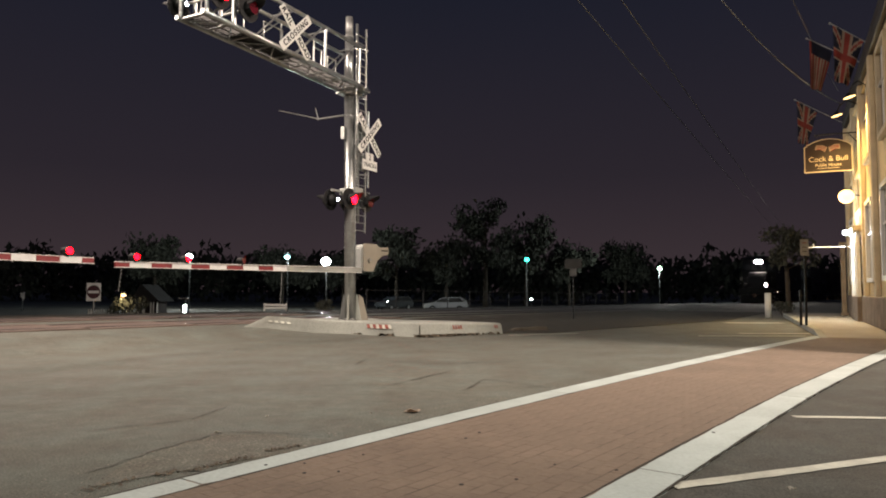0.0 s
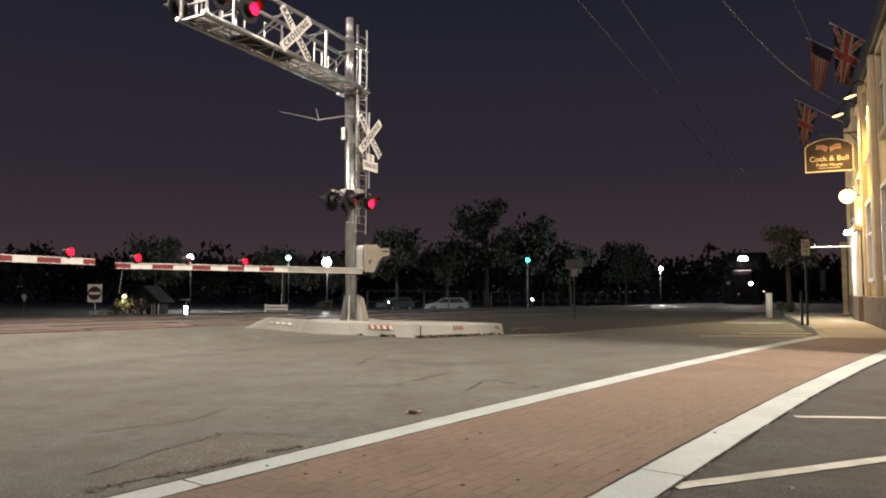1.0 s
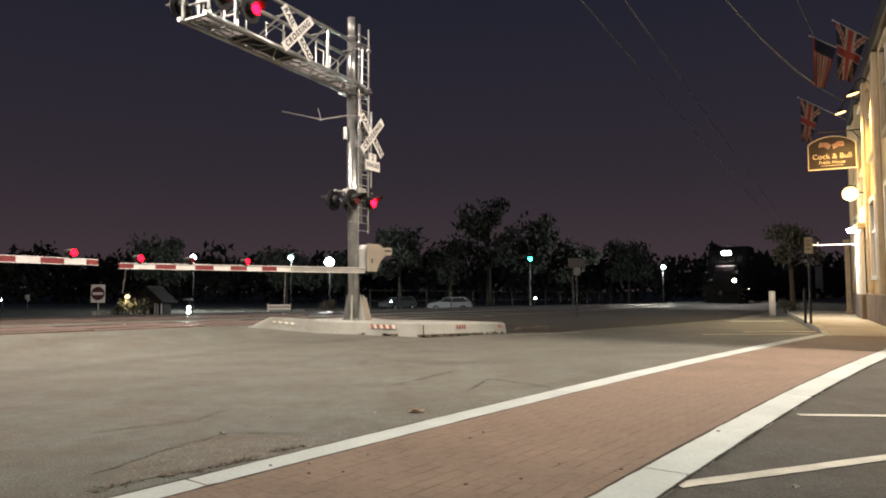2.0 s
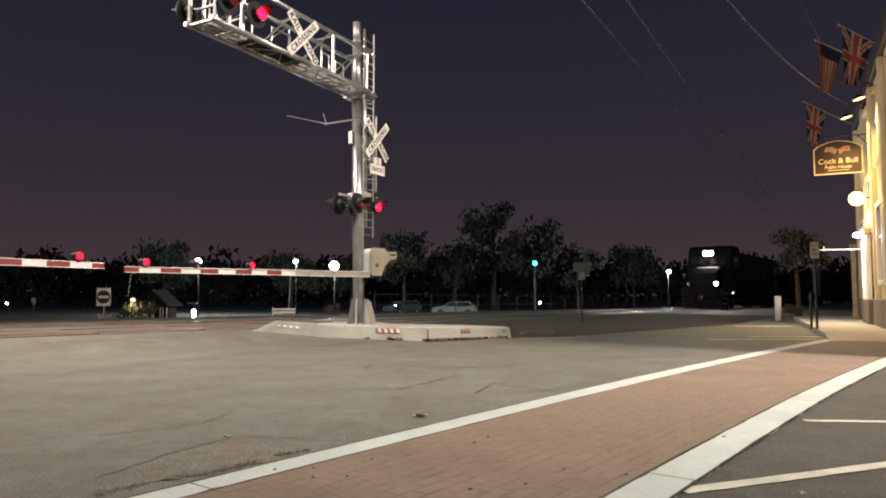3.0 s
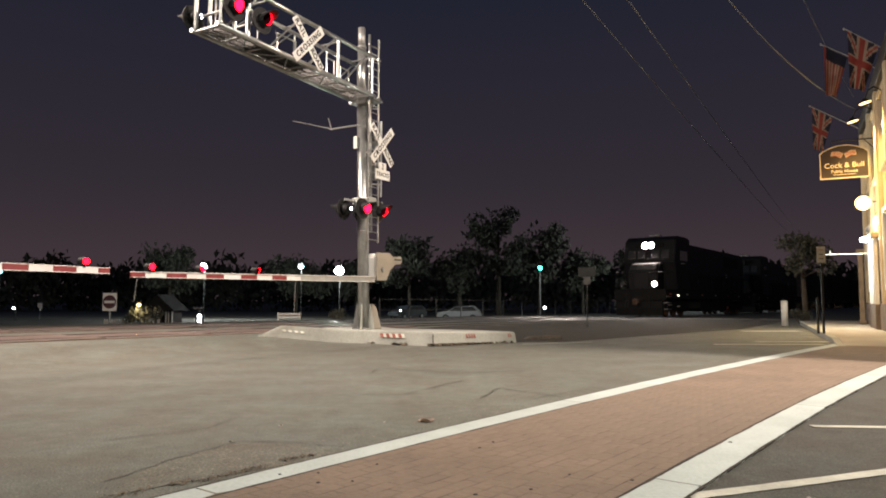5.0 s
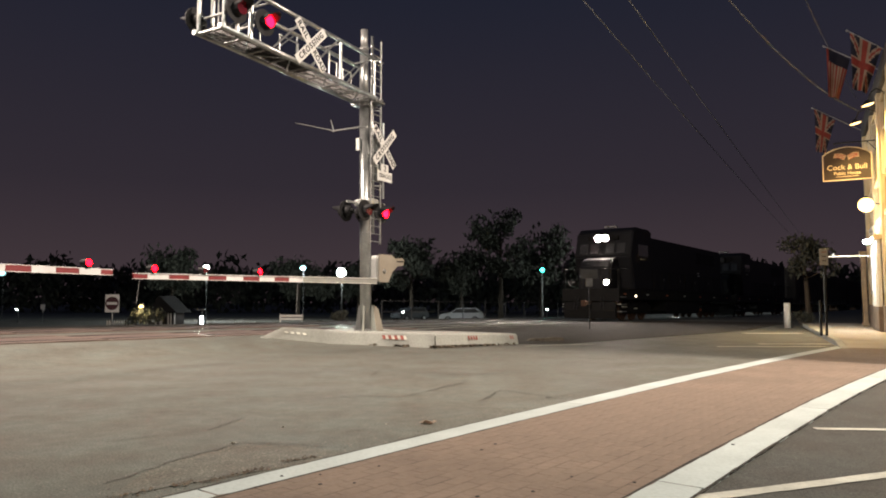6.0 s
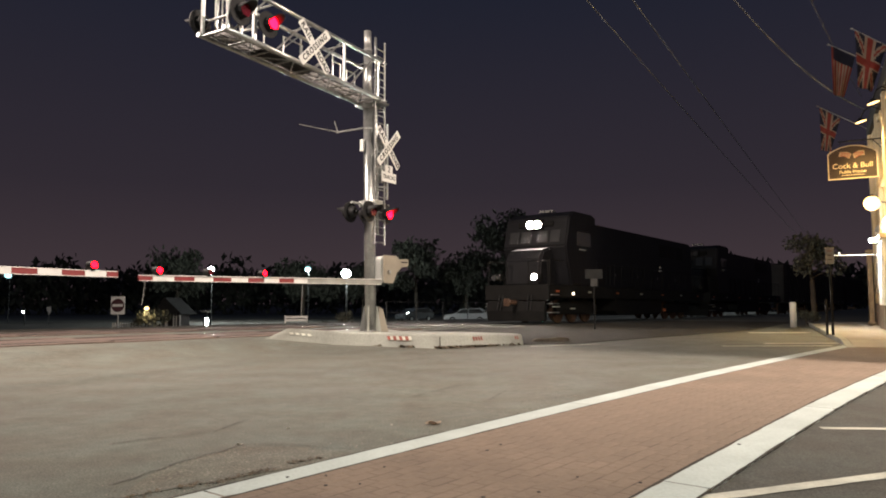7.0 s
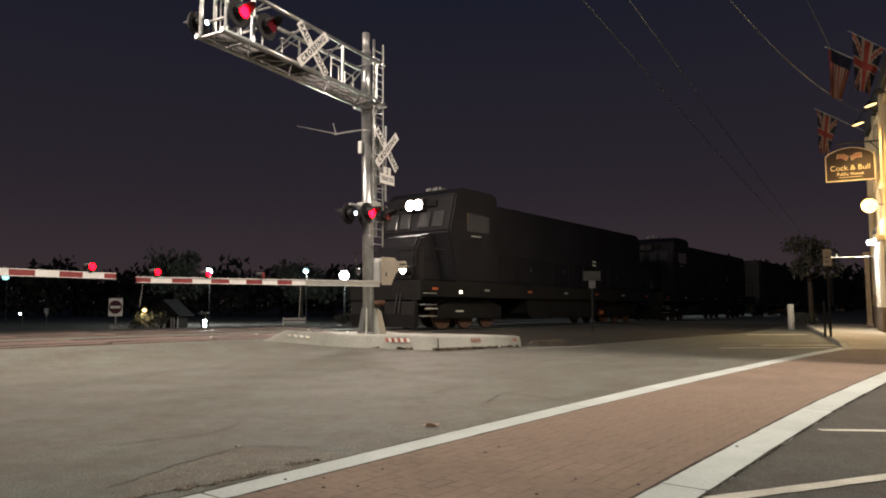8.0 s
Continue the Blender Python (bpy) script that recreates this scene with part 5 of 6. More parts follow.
def bollard():
    bl = thing("bollard", pose(12.4, 26.5, gz(12.4, 26.5)), "white painted steel bollard", "bollard")
    bm = B()
    rod(bm, (0, 0, 0), (0, 0, 0.92), 0.115, sides=20)
    rod(bm, (0, 0, 0.92), (0, 0, 0.945), 0.115, 0.1, 20)
    part("tube", bm, SIGN_WHITE, bl, "", True)


bollard()


RUBBLE = mat("brown_rubble", (0.12, 0.1, 0.075), 0.95, 0, 7, 0.3, 0.5, 25)


def wheel_stop():
    bm = B()
    prism(bm, [(-0.45, 0), (0.55, 0), (0.52, 0.1), (0.2, 0.115), (0.12, 0.09), (-0.3, 0.085), (-0.42, 0.03)], 0.24)
    bmesh.ops.bevel(bm, geom=bm.edges[:], offset=0.02, segments=2, affect="EDGES")
    lone("kerb_stub", bm, RUBBLE, pose(2.15, 17.7, gz(2.15, 17.7) - 0.01, 0, 0, 14), "broken brown concrete kerb stub on dirt", "kerb")


wheel_stop()


def paint_line(pts, width, label="worn white parking line on the asphalt"):
    bm = B()
    pts = [Vector(p) for p in pts]
    rnd = random.Random(int(pts[0].x * 100))
    prev = None
    for a, b in zip(pts, pts[1:]):
        n = max(2, int((b - a).length / 0.12))
        d = (b - a).normalized()
        nn = Vector((-d.y, d.x))
        for i in range(n + 1):
            q = a + (b - a) * (i / n)
            row = []
            for sd in (1, -1):
                e = q + nn * sd * (width / 2 + rnd.uniform(-0.006, 0.006))
                row.append(bm.verts.new((e.x, e.y, gz(e.x, e.y) + 0.01)))
            if prev:
                bm.faces.new((prev[0], prev[1], row[1], row[0]))
            prev = row
    bmesh.ops.recalc_face_normals(bm, faces=bm.faces[:])
    for f in bm.faces:
        if f.normal.z < 0:
            f.normal_flip()
    lone("parking_line", bm, PAINT_WHITE, Matrix(), label, "road marking", "parking lines", "structure")


paint_line([(1.17, 3.60), (2.58, 4.17), (6.0, 5.6)], 0.1)
paint_line([(2.79, 5.58), (6.5, 5.30)], 0.09)
paint_line([(7.0, 16.46), (8.7, 16.47)], 0.2)
paint_line([(5.7, 15.54), (8.1, 15.55)], 0.17)
paint_line([(8.9, 21.95), (10.7, 21.96)], 0.5, "wide worn pale patch of paint on the street")
paint_line([(1.5, 15.6), (3.2, 16.4)], 0.1)

CRACK = mat("crack_tar", (0.055, 0.052, 0.043), 0.7, 0, 20, 0.4, 0.4)


def crack(pts, width, seed):
    """A wandering crack with ragged edges."""
    rnd = random.Random(seed)
    bm = B()
    prev = None
    pts = [Vector(p) for p in pts]
    for a, b in zip(pts, pts[1:]):
        d = (b - a)
        n = max(3, int(d.length / 0.05))
        nn = Vector((-d.y, d.x)).normalized()
        for i in range(n):
            t = i / n
            q = a + d * t + nn * 0.035 * (noise.noise(Vector((a.x * 3 + t * 5, seed, 0))))
            w = width * rnd.uniform(0.15, 0.8)
            row = []
            for sd in (0.5, -0.5):
                e = q + nn * w * sd
                row.append(bm.verts.new((e.x, e.y, gz(e.x, e.y) + 0.006)))
            if prev:
                bm.faces.new((prev[0], prev[1], row[1], row[0]))
            prev = row
    for f in bm.faces:
        f.normal_update()
        if f.normal.z < 0:
            f.normal_flip()
    lone("crack", bm, CRACK, Matrix(), "dark crack in the worn asphalt", "crack", "cracks", "structure")


crack([(-2.52, 4.96), (-2.30, 5.18), (-1.94, 5.45), (-1.84, 6.05)], 0.02, 1)
crack([(-1.62, 7.08), (-1.04, 7.45), (-0.56, 7.37), (0.11, 8.76)], 0.03, 2)
crack([(-1.93, 3.87), (-1.76, 4.45), (-1.53, 4.96), (-1.21, 4.96)], 0.025, 3)
crack([(-1.72, 3.57), (-1.51, 3.90), (-1.08, 4.32)], 0.015, 4)
crack([(0.26, 7.16), (0.49, 7.97), (1.13, 7.16)], 0.03, 5)
crack([(-3.52, 8.18), (-3.31, 7.97)], 0.04, 6)
crack([(-0.88, 5.38), (-0.81, 5.48), (-0.70, 5.41)], 0.02, 7)
crack([(-1.17, 9.41), (-1.11, 10.26), (-0.03, 9.56), (1.18, 10.02)], 0.03, 8)
crack([(-1.21, 4.96), (-0.87, 4.83), (-0.70, 4.77)], 0.02, 9)
crack([(0.77, 7.08), (1.35, 7.78), (1.82, 8.18)], 0.02, 10)


def dead_leaf(x, y, turn, size, label, tone):
    bm = B()
    n = 14
    rim = []
    for i in range(n):
        a = 2 * math.pi * i / n
        r = size * (0.55 + 0.3 * abs(math.cos(a * 2.5)) + 0.1 * math.sin(a * 3))
        rim.append(bm.verts.new((r * math.cos(a) * 1.3, r * math.sin(a), size * 0.35 + size * 0.45 * abs(math.sin(a + 0.4)) * (0.6 + 0.4 * math.cos(3 * a)))))
    c = bm.verts.new((0, 0, size * 0.25))
    for i in range(n):
        bm.faces.new((c, rim[i], rim[(i + 1) % n]))
    bmesh.ops.solidify(bm, geom=bm.faces[:], thickness=0.004)
    zmin = min(v.co.z for v in bm.verts)
    for v in bm.verts:
        v.co.z -= zmin
    lone("dead_leaf", bm, tone, pose(x, y, gz(x, y) + 0.002, 0, 0, turn), label, "leaf", "litter")


LEAF_BROWN = mat("dry_leaf", (0.4, 0.32, 0.25), 0.8, 0, 20, 0.3, 0.2)
SWEPT = mat("swept_dirt", (0.12, 0.095, 0.065), 0.95, 0, 9, 0.4, 0.2, second=(0.05, 0.04, 0.03))
GUM = mat("dark_gum", (0.02, 0.018, 0.015), 0.8, 0, 20, 0.2, 0.1)
LEAF_PALE = mat("pale_litter", (0.5, 0.47, 0.4), 0.8, 0, 20, 0.2, 0.2)
dead_leaf(-0.24, 5.78, 20, 0.065, "curled dry brown leaf on the asphalt", LEAF_BROWN)
dead_leaf(1.77, 3.58, 70, 0.028, "small pale scrap on the asphalt", LEAF_PALE)
dead_leaf(-1.58, 4.96, 10, 0.022, "small pale scrap on the asphalt", LEAF_PALE)
dead_leaf(-1.39, 5.6, 50, 0.016, "small pale scrap on the asphalt", LEAF_PALE)
dead_leaf(-0.58, 5.75, 90, 0.014, "small pale scrap on the asphalt", LEAF_PALE)

for x, y, r in ((-0.99, 3.98, 0.011), (-0.74, 3.81, 0.012), (-0.78, 4.02, 0.007), (-0.56, 3.84, 0.009), (0.39, 3.69, 0.011), (0.1, 3.59, 0.013), (0.96, 3.88, 0.011), (0.16, 4.7, 0.012),
                (1.89, 4.9, 0.014), (-0.47, 4.23, 0.008), (0.64, 4.0, 0.008), (0.26, 4.89, 0.012)):
    gum = B()
    rod(gum, (0, 0, 0), (0, 0, 0.004), r, r * 0.75, 10)
    lone("gum_spot", gum, GUM, pose(x, y, gz(x, y) + 0.0185), "flat dark gum spot trodden into the crosswalk", "gum", "gum spots")


def loose_grit():
    """Small stones and crumbs that gather along the band and on the worn patch beside it."""
    rnd = random.Random(21)
    vs, fs = [], []

    def stone(x, y, r):
        k, z = len(vs), gz(x, y)
        h = r * rnd.uniform(0.5, 0.9)
        for i in range(5):
            a = i * 1.257 + rnd.uniform(-0.3, 0.3)
            vs.append((x + math.cos(a) * r * rnd.uniform(0.7, 1.1), y + math.sin(a) * r * rnd.uniform(0.7, 1.1), z))
        vs.append((x + rnd.uniform(-0.2, 0.2) * r, y + rnd.uniform(-0.2, 0.2) * r, z + h))
        for i in range(5):
            fs.append((k + i, k + (i + 1) % 5, k + 5))
    for _ in range(1500):
        s = rnd.uniform(-0.6, 5.0)
        p, _a = curve_point(s, -abs(rnd.gauss(0, 0.28)) + 0.04)
        stone(p.x, p.y, rnd.uniform(0.002, 0.007))
    for _ in range(500):
        s = rnd.uniform(-0.5, 9.0)
        p, _a = curve_point(s, rnd.uniform(0.2, 3.2))
        stone(p.x, p.y, rnd.uniform(0.0015, 0.004))
    me = bpy.data.meshes.new("loose_grit")
    me.from_pydata(vs, [], fs)
    me.materials.append(GRIT)
    tagged(new("loose_grit", me), "loose grit and crumbs on the worn asphalt", "grit", kind="stuff")
    # dirt and dead leaves swept against the island
    vs, fs = [], []
    for _ in range(900):
        x = min(1.3, max(-2.2, rnd.gauss(-0.35, 0.75)))
        y = (16.0 + (x + 2.1) * -0.579 if x < -0.46 else 15.05 + (x + 0.46) * 0.66) - abs(rnd.gauss(0, 0.09)) - 0.01
        if noise.noise(Vector((x * 2.3, 7.7, 0))) < -0.2:
            continue
        k, z = len(vs), gz(x, y)
        r, a = rnd.uniform(0.012, 0.05), rnd.uniform(0, 6.3)
        for q, h in ((0, 0.006), (2.1, 0.045), (4.2, 0.025)):
            vs.append((x + math.cos(a + q) * r, y + math.sin(a + q) * r, z + h * rnd.uniform(0.5, 1.6)))
        fs.append((k, k + 1, k + 2))
    # a ragged line of dirt along the worn patch by the band
    for _ in range(380):
        t = rnd.random()
        x, y = -1.78 + 0.86 * t + rnd.gauss(0, 0.026), 3.5 + 1.0 * t + 0.05 * math.sin(9 * t) + rnd.gauss(0, 0.018)
        if noise.noise(Vector((t * 7, 3.1, 0))) < -0.15:
            continue
        k, z = len(vs), gz(x, y)
        r, a = rnd.uniform(0.004, 0.016), rnd.uniform(0, 6.3)
        for q, h in ((0, 0.007), (2.1, 0.012), (4.2, 0.008)):
            vs.append((x + math.cos(a + q) * r, y + math.sin(a + q) * r, z + h * rnd.uniform(0.9, 1.5)))
        fs.append((k, k + 1, k + 2))
    me = bpy.data.meshes.new("swept_leaves")
    me.from_pydata(vs, [], fs)
    me.materials.append(SWEPT)
    tagged(new("swept_leaves", me), "dirt and dead leaves swept against the island and along the worn asphalt", "leaves", kind="stuff")


loose_grit()

# ---- overhead wires and their poles ----


def wire(a, b, sag, r=0.029):
    a, b = Vector(a), Vector(b)
    bm = B()
    n = 40
    pts = [a + (b - a) * (i / n) - Z * sag * 4 * (i / n) * (1 - i / n) for i in range(n + 1)]
    across = (b - a).cross(Z).normalized()
    up = across.cross(b - a).normalized()
    rings = [[bm.verts.new(p + (across * math.cos(k * math.pi / 3) + up * math.sin(k * math.pi / 3)) * r) for k in range(6)] for p in pts]
    for u, v in zip(rings, rings[1:]):
        for k in range(6):
            bm.faces.new((u[k], u[(k + 1) % 6], v[(k + 1) % 6], v[k]))
    bm.faces.new(rings[0])
    bm.faces.new(rings[-1][::-1])
    bmesh.ops.recalc_face_normals(bm, faces=bm.faces[:])
    lone("overhead_wire", bm, WIRE, Matrix(), "thin overhead wire strung across the street", "wire", "overhead wires")


wire((-11.1, -9.8, 9.5), (55.4, 110.0, 9.5), 0.25, 0.019)
wire((-12.1, -9.4, 9.5), (54.4, 110.4, 9.5), 0.3, 0.019)
wire((1.75, 13.0, 12.2), (13.4, 23.0, 7.3), 1.25, 0.018)
wire((5.6, 14.0, 11.6), (14.0, 24.2, 8.1), 0.5, 0.011)


def utility_pole(x, y, h):
    up = thing("utility_pole", pose(x, y, gz(x, y), 0, 0, 28), "dark wooden utility pole with a crossarm", "utility pole", "utility poles")
    bm = B()
    rod(bm, (0, 0, -0.2), (0, 0, h), 0.16, 0.11, 14)
    part("pole", bm, SLEEPER, up)
    bm = B()
    box(bm, (0, 0, h - 0.55), (2.0, 0.1, 0.12), 0.01)
    part("crossarm", bm, SLEEPER, up)
    for dx in (-0.8, -0.3, 0.3, 0.8):
        bm = B()
        rod(bm, (dx, 0, h - 0.49), (dx, 0, h - 0.33), 0.04, 0.025, 8)
        part("insulator", bm, DULL_STEEL, up)


utility_pole(54.7, 110.3, 11.0)
utility_pole(-11.8, -9.9, 9.8)

# ---- beyond the railway ----
BARK = mat("bark", (0.07, 0.055, 0.04), 0.95, 0, 6, 0.3, 0.6)
FOLIAGE = mat("foliage", (0.058, 0.062, 0.045), 0.8, 0, 3, 0.4, 0.0, island=0.45)
ROOF_DARK = mat("roof_shingle", (0.012, 0.011, 0.011), 0.9, 0, 3, 0.3, 0.3)
CAR_WHITE = mat("car_white", (0.34, 0.34, 0.35), 0.3, 0.0, 1, 0.05, 0.0, coat=0.6)
CAR_DARK = mat("car_dark", (0.05, 0.055, 0.06), 0.3, 0.2, 1, 0.1, 0.0, coat=0.6)
RUBBER = mat("rubber", (0.02, 0.02, 0.02), 0.9, 0, 10, 0.2, 0.2)


def leaf_mesh(rnd, clumps, size):
    """Many small two-sided leaf pairs scattered through clumps: (centre, radius, count)."""
    vs, fs = [], []
    for c, r, count in clumps:
        for _ in range(count):
            d = Vector((rnd.gauss(0, 1), rnd.gauss(0, 1), rnd.gauss(0, 0.8))).normalized() * r * rnd.uniform(0.35, 1.05)
            p = Vector(c) + d
            e = Euler((rnd.uniform(0, 6.3), rnd.uniform(0, 6.3), rnd.uniform(0, 6.3))).to_matrix()
            s = size * rnd.uniform(0.6, 1.4)
            k = len(vs)
            for q in ((-s, 0, 0), (0, -s * 0.5, s * 0.15), (s, 0, 0), (0, s * 0.5, s * 0.15)):
                vs.append(p + e @ Vector(q))
            fs += [(k, k + 1, k + 2), (k, k + 2, k + 3)]
    return vs, fs


def tree(x, y, h, spread, seed, label, leaves=2600, leaf=0.2, trunk=None):
    rnd = random.Random(seed)
    tr = thing("tree", pose(x, y, gz(x, y) - 0.05, 0, 0, rnd.uniform(0, 360)), label, "tree", "trees")
    bm = B()
    t0 = trunk or h * 0.32
    r0 = 0.03 * h ** 0.9
    top = Vector((rnd.uniform(-0.3, 0.3), rnd.uniform(-0.3, 0.3), h * 0.75))
    fork = Vector((top.x * 0.3, top.y * 0.3, t0))
    rod(bm, (0, 0, 0), fork, r0, r0 * 0.7, 12)
    rod(bm, fork, top, r0 * 0.7, r0 * 0.15, 10)
    clumps = [(top, spread * 0.42, 1)]
    for i in range(9):
        a = i * 2.4 + rnd.uniform(-0.4, 0.4)
        z = t0 + (h * 0.85 - t0) * rnd.uniform(0.15, 0.95)
        reach = spread * rnd.uniform(0.45, 0.85) * (1.05 - 0.5 * (z - t0) / (h - t0))
        st = fork + (top - fork) * max(0.0, min(0.9, (z - t0) / (h - t0) - 0.12))
        en = Vector((math.cos(a) * reach, math.sin(a) * reach, z))
        rod(bm, st, en, r0 * 0.3, r0 * 0.08, 7)
        clumps.append((en, spread * rnd.uniform(0.24, 0.4), 1))
        clumps.append(((st + en) / 2 + Vector((0, 0, 0.5)), spread * rnd.uniform(0.2, 0.3), 1))
    part("trunk", bm, BARK, tr, "grey-brown trunk and limbs", True)
    per = leaves // len(clumps)
    vs, fs = leaf_mesh(rnd, [(c, r, per) for c, r, _ in clumps], leaf)
    me = bpy.data.meshes.new("crown")
    me.from_pydata(vs, [], fs)
    me.materials.append(FOLIAGE)
    ob = new("crown", me)
    ob.parent = tr
    tagged(ob, "loose crown of small leaves")
    return tr


for i, (x, y, h, sp) in enumerate(((-5.5, 84, 11, 4.5), (0.5, 88, 10, 4.2), (5.6, 90, 16.5, 5.4), (11.5, 96, 14.5, 5.2), (19, 104, 11, 5.2), (-22, 96, 9, 4.6),
                                   (-38, 92, 10, 5), (-14, 98, 8.5, 4.2), (31, 118, 12, 5.5))):
    tree(x, y, h, sp, 40 + i, "tall dark leafy tree beyond the railway", 2400, 0.34)
tree(14.75, 29.6, 4.6, 1.5, 77, "small street tree with thin foliage beside the pavement", 1500, 0.09, 1.9)


def far_woods():
    rnd = random.Random(9)
    clumps = []
    for i in range(240):
        a = radians(20 + 140 * i / 240)
        r = rnd.uniform(150, 190)
        h = 6 + 5 * noise.noise(Vector((i * 0.13, 2, 0))) + rnd.uniform(0, 3)
        for k in range(2):
            clumps.append(((math.cos(a) * r, math.sin(a) * r, h * (0.3 + 0.4 * k)), 4.2, 70))
    vs, fs = leaf_mesh(rnd, clumps, 0.9)
    me = bpy.data.meshes.new("far_woods")
    me.from_pydata(vs, [], fs)
    me.materials.append(FOLIAGE)
    tagged(new("far_woods", me), "dark belt of distant woods", "woods", kind="stuff")


far_woods()


def distant_lamp(x, y, z, material, label, r=0.16, watts=0, colour=(0.9, 1.0, 0.97)):
    g = gz(x, y)
    dl = thing("street_lamp", pose(x, y, g), label, "street lamp", "distant lamps")
    bm = B()
    rod(bm, (0, 0.25, 0), (0, 0.25, z - g + 0.1), 0.045, 0.035, 10)
    part("pole", bm, BLACK_IRON, dl)
    bm = B()
    rod(bm, (0, 0.25, z - g + 0.12), (0, 0, z - g + 0.14), 0.03, sides=8)
    box(bm, (0, 0, z - g + r + 0.03), (r * 1.4, r * 1.6, 0.06), 0.015)
    part("lamp_arm", bm, BLACK_IRON, dl)
    bm = B()
    bmesh.ops.create_icosphere(bm, subdivisions=2, radius=r, matrix=Matrix.Translation((0, 0, z - g)) @ Matrix.Diagonal((1, 1, 0.8, 1)))
    part("lamp_globe", bm, material, dl, "glowing globe")
    if watts:
        data = bpy.data.lights.new("distant_light", "POINT")
        data.energy, data.color, data.shadow_soft_size = watts, colour, r
        new("distant_light", data).location = (x, y - r - 0.1, z - r - 0.1)


distant_lamp(-25.5, 70, 4.4, WHITE_GLOW, "glowing white street lamp in the distance", 0.3, 2600)
distant_lamp(-15.6, 70, 4.4, CYAN_GLOW, "glowing cool street lamp in the distance", 0.3, 2200)
distant_lamp(-9.2, 55, 3.28, WHITE_GLOW, "bright white lamp beyond the railway", 0.36, 1600)
distant_lamp(-46.5, 70, 3.9, CYAN_GLOW, "glowing cool street lamp in the distance", 0.34)
distant_lamp(-38.4, 60, 0.3, LIT_PANEL, "small white lamp far beyond the railway", 0.09)
distant_lamp(7.7, 60, 0.3, LIT_PANEL, "small white lamp far beyond the railway", 0.1)
distant_lamp(-4.7, 60, 0.1, LIT_PANEL, "small white lamp beyond the fence", 0.08)
distant_lamp(28.2, 90, 3.95, PALE_GREEN, "pale green lamp in the distance", 0.26, 4500)


def traffic_signal():
    x, y = 9.75, 80.0
    g = gz(x, y)
    ts = thing("traffic_signal", pose(x, y, g), "distant traffic signal showing green", "traffic signal")
    h = 4.6 - g
    bm = B()
    rod(bm, (0, 0.2, 0), (0, 0.2, h + 0.6), 0.07, sides=12)
    part("pole", bm, DULL_STEEL, ts)
    bm = B()
    box(bm, (0, 0, h + 0.3), (0.34, 0.2, 1.0), 0.03)
    part("housing", bm, BLACK, ts)
    for k, m in enumerate((GREEN_GLOW, BLACK, RED_DARK)):
        bm = B()
        rod(bm, (0, -0.13, h + 0.3 * k), (0, -0.1, h + 0.3 * k), 0.15 if k else 0.24, sides=18)
        part("signal_lens", bm, m, ts)


traffic_signal()


# sign red with the lack of light darkened into its colour
UNLIT_RED = mat("unlit_red", (0.06, 0.02, 0.024), 0.6, 0, 6, 0.2, 0.05)


def no_entry():
    x, y = -15.0, 30.0
    g = gz(x, y)
    ne = thing("no_entry_sign", pose(x, y, g), "square white sign with a dark red disc on a post", "road sign")
    c = 0.92 - g
    bm = B()
    rod(bm, (0, 0.04, 0), (0, 0.04, c + 0.3), 0.03, sides=10)
    part("post", bm, DULL_STEEL, ne)
    bm = B()
    box(bm, (0, 0, c), (0.62, 0.012, 0.78), 0.004)
    part("plate", bm, SIGN_WHITE, ne)
    bm = B()
    rod(bm, (0, -0.016, c), (0, -0.006, c), 0.29, sides=32)
    part("disc", bm, UNLIT_RED, ne, "dark red disc")
    bm = B()
    box(bm, (0, -0.018, c), (0.46, 0.008, 0.11), 0.002)
    part("bar", bm, SIGN_WHITE, ne)


no_entry()


DARK_STEEL = mat("dark_weathered_steel", (0.06, 0.06, 0.06), 0.7, 0.2, 5, 0.3, 0.1)


def small_sign():
    x, y = 4.72, 25.0
    g = gz(x, y)
    ss = thing("track_side_sign", pose(x, y, g), "small pale plate and dark panel on a post", "road sign")
    bm = B()
    rod(bm, (0, 0.03, 0), (0, 0.03, 2.15 - g), 0.025, sides=10)
    part("post", bm, BLACK_IRON, ss)
    bm = B()
    box(bm, (0, 0, 1.98 - g), (0.62, 0.012, 0.34), 0.004)
    part("panel", bm, BLACK_IRON, ss, "dark panel")
    bm = B()
    box(bm, (0, 0, 1.68 - g), (0.24, 0.012, 0.3), 0.004)
    part("plate", bm, DARK_STEEL, ss, "small pale plate")


small_sign()


def far_plate():
    x, y = -36.1, 60.0
    g = gz(x, y)
    fp = thing("post_sign", pose(x, y, g), "small pale plate on a thin post beyond the railway", "road sign")
    bm = B()
    rod(bm, (0, 0.03, 0), (0, 0.03, 0.75 - g), 0.025, sides=8)
    part("post", bm, DARK_STEEL, fp)
    bm = B()
    prism(bm, [(-0.2, 0.75), (0.2, 0.75), (0.2, 0.3), (0.0, 0.05), (-0.05, 0.3), (-0.2, 0.4)], 0.012, pose(0, 0, -g))
    part("plate", bm, SIGN_WHITE, fp, "pale plate")


far_plate()


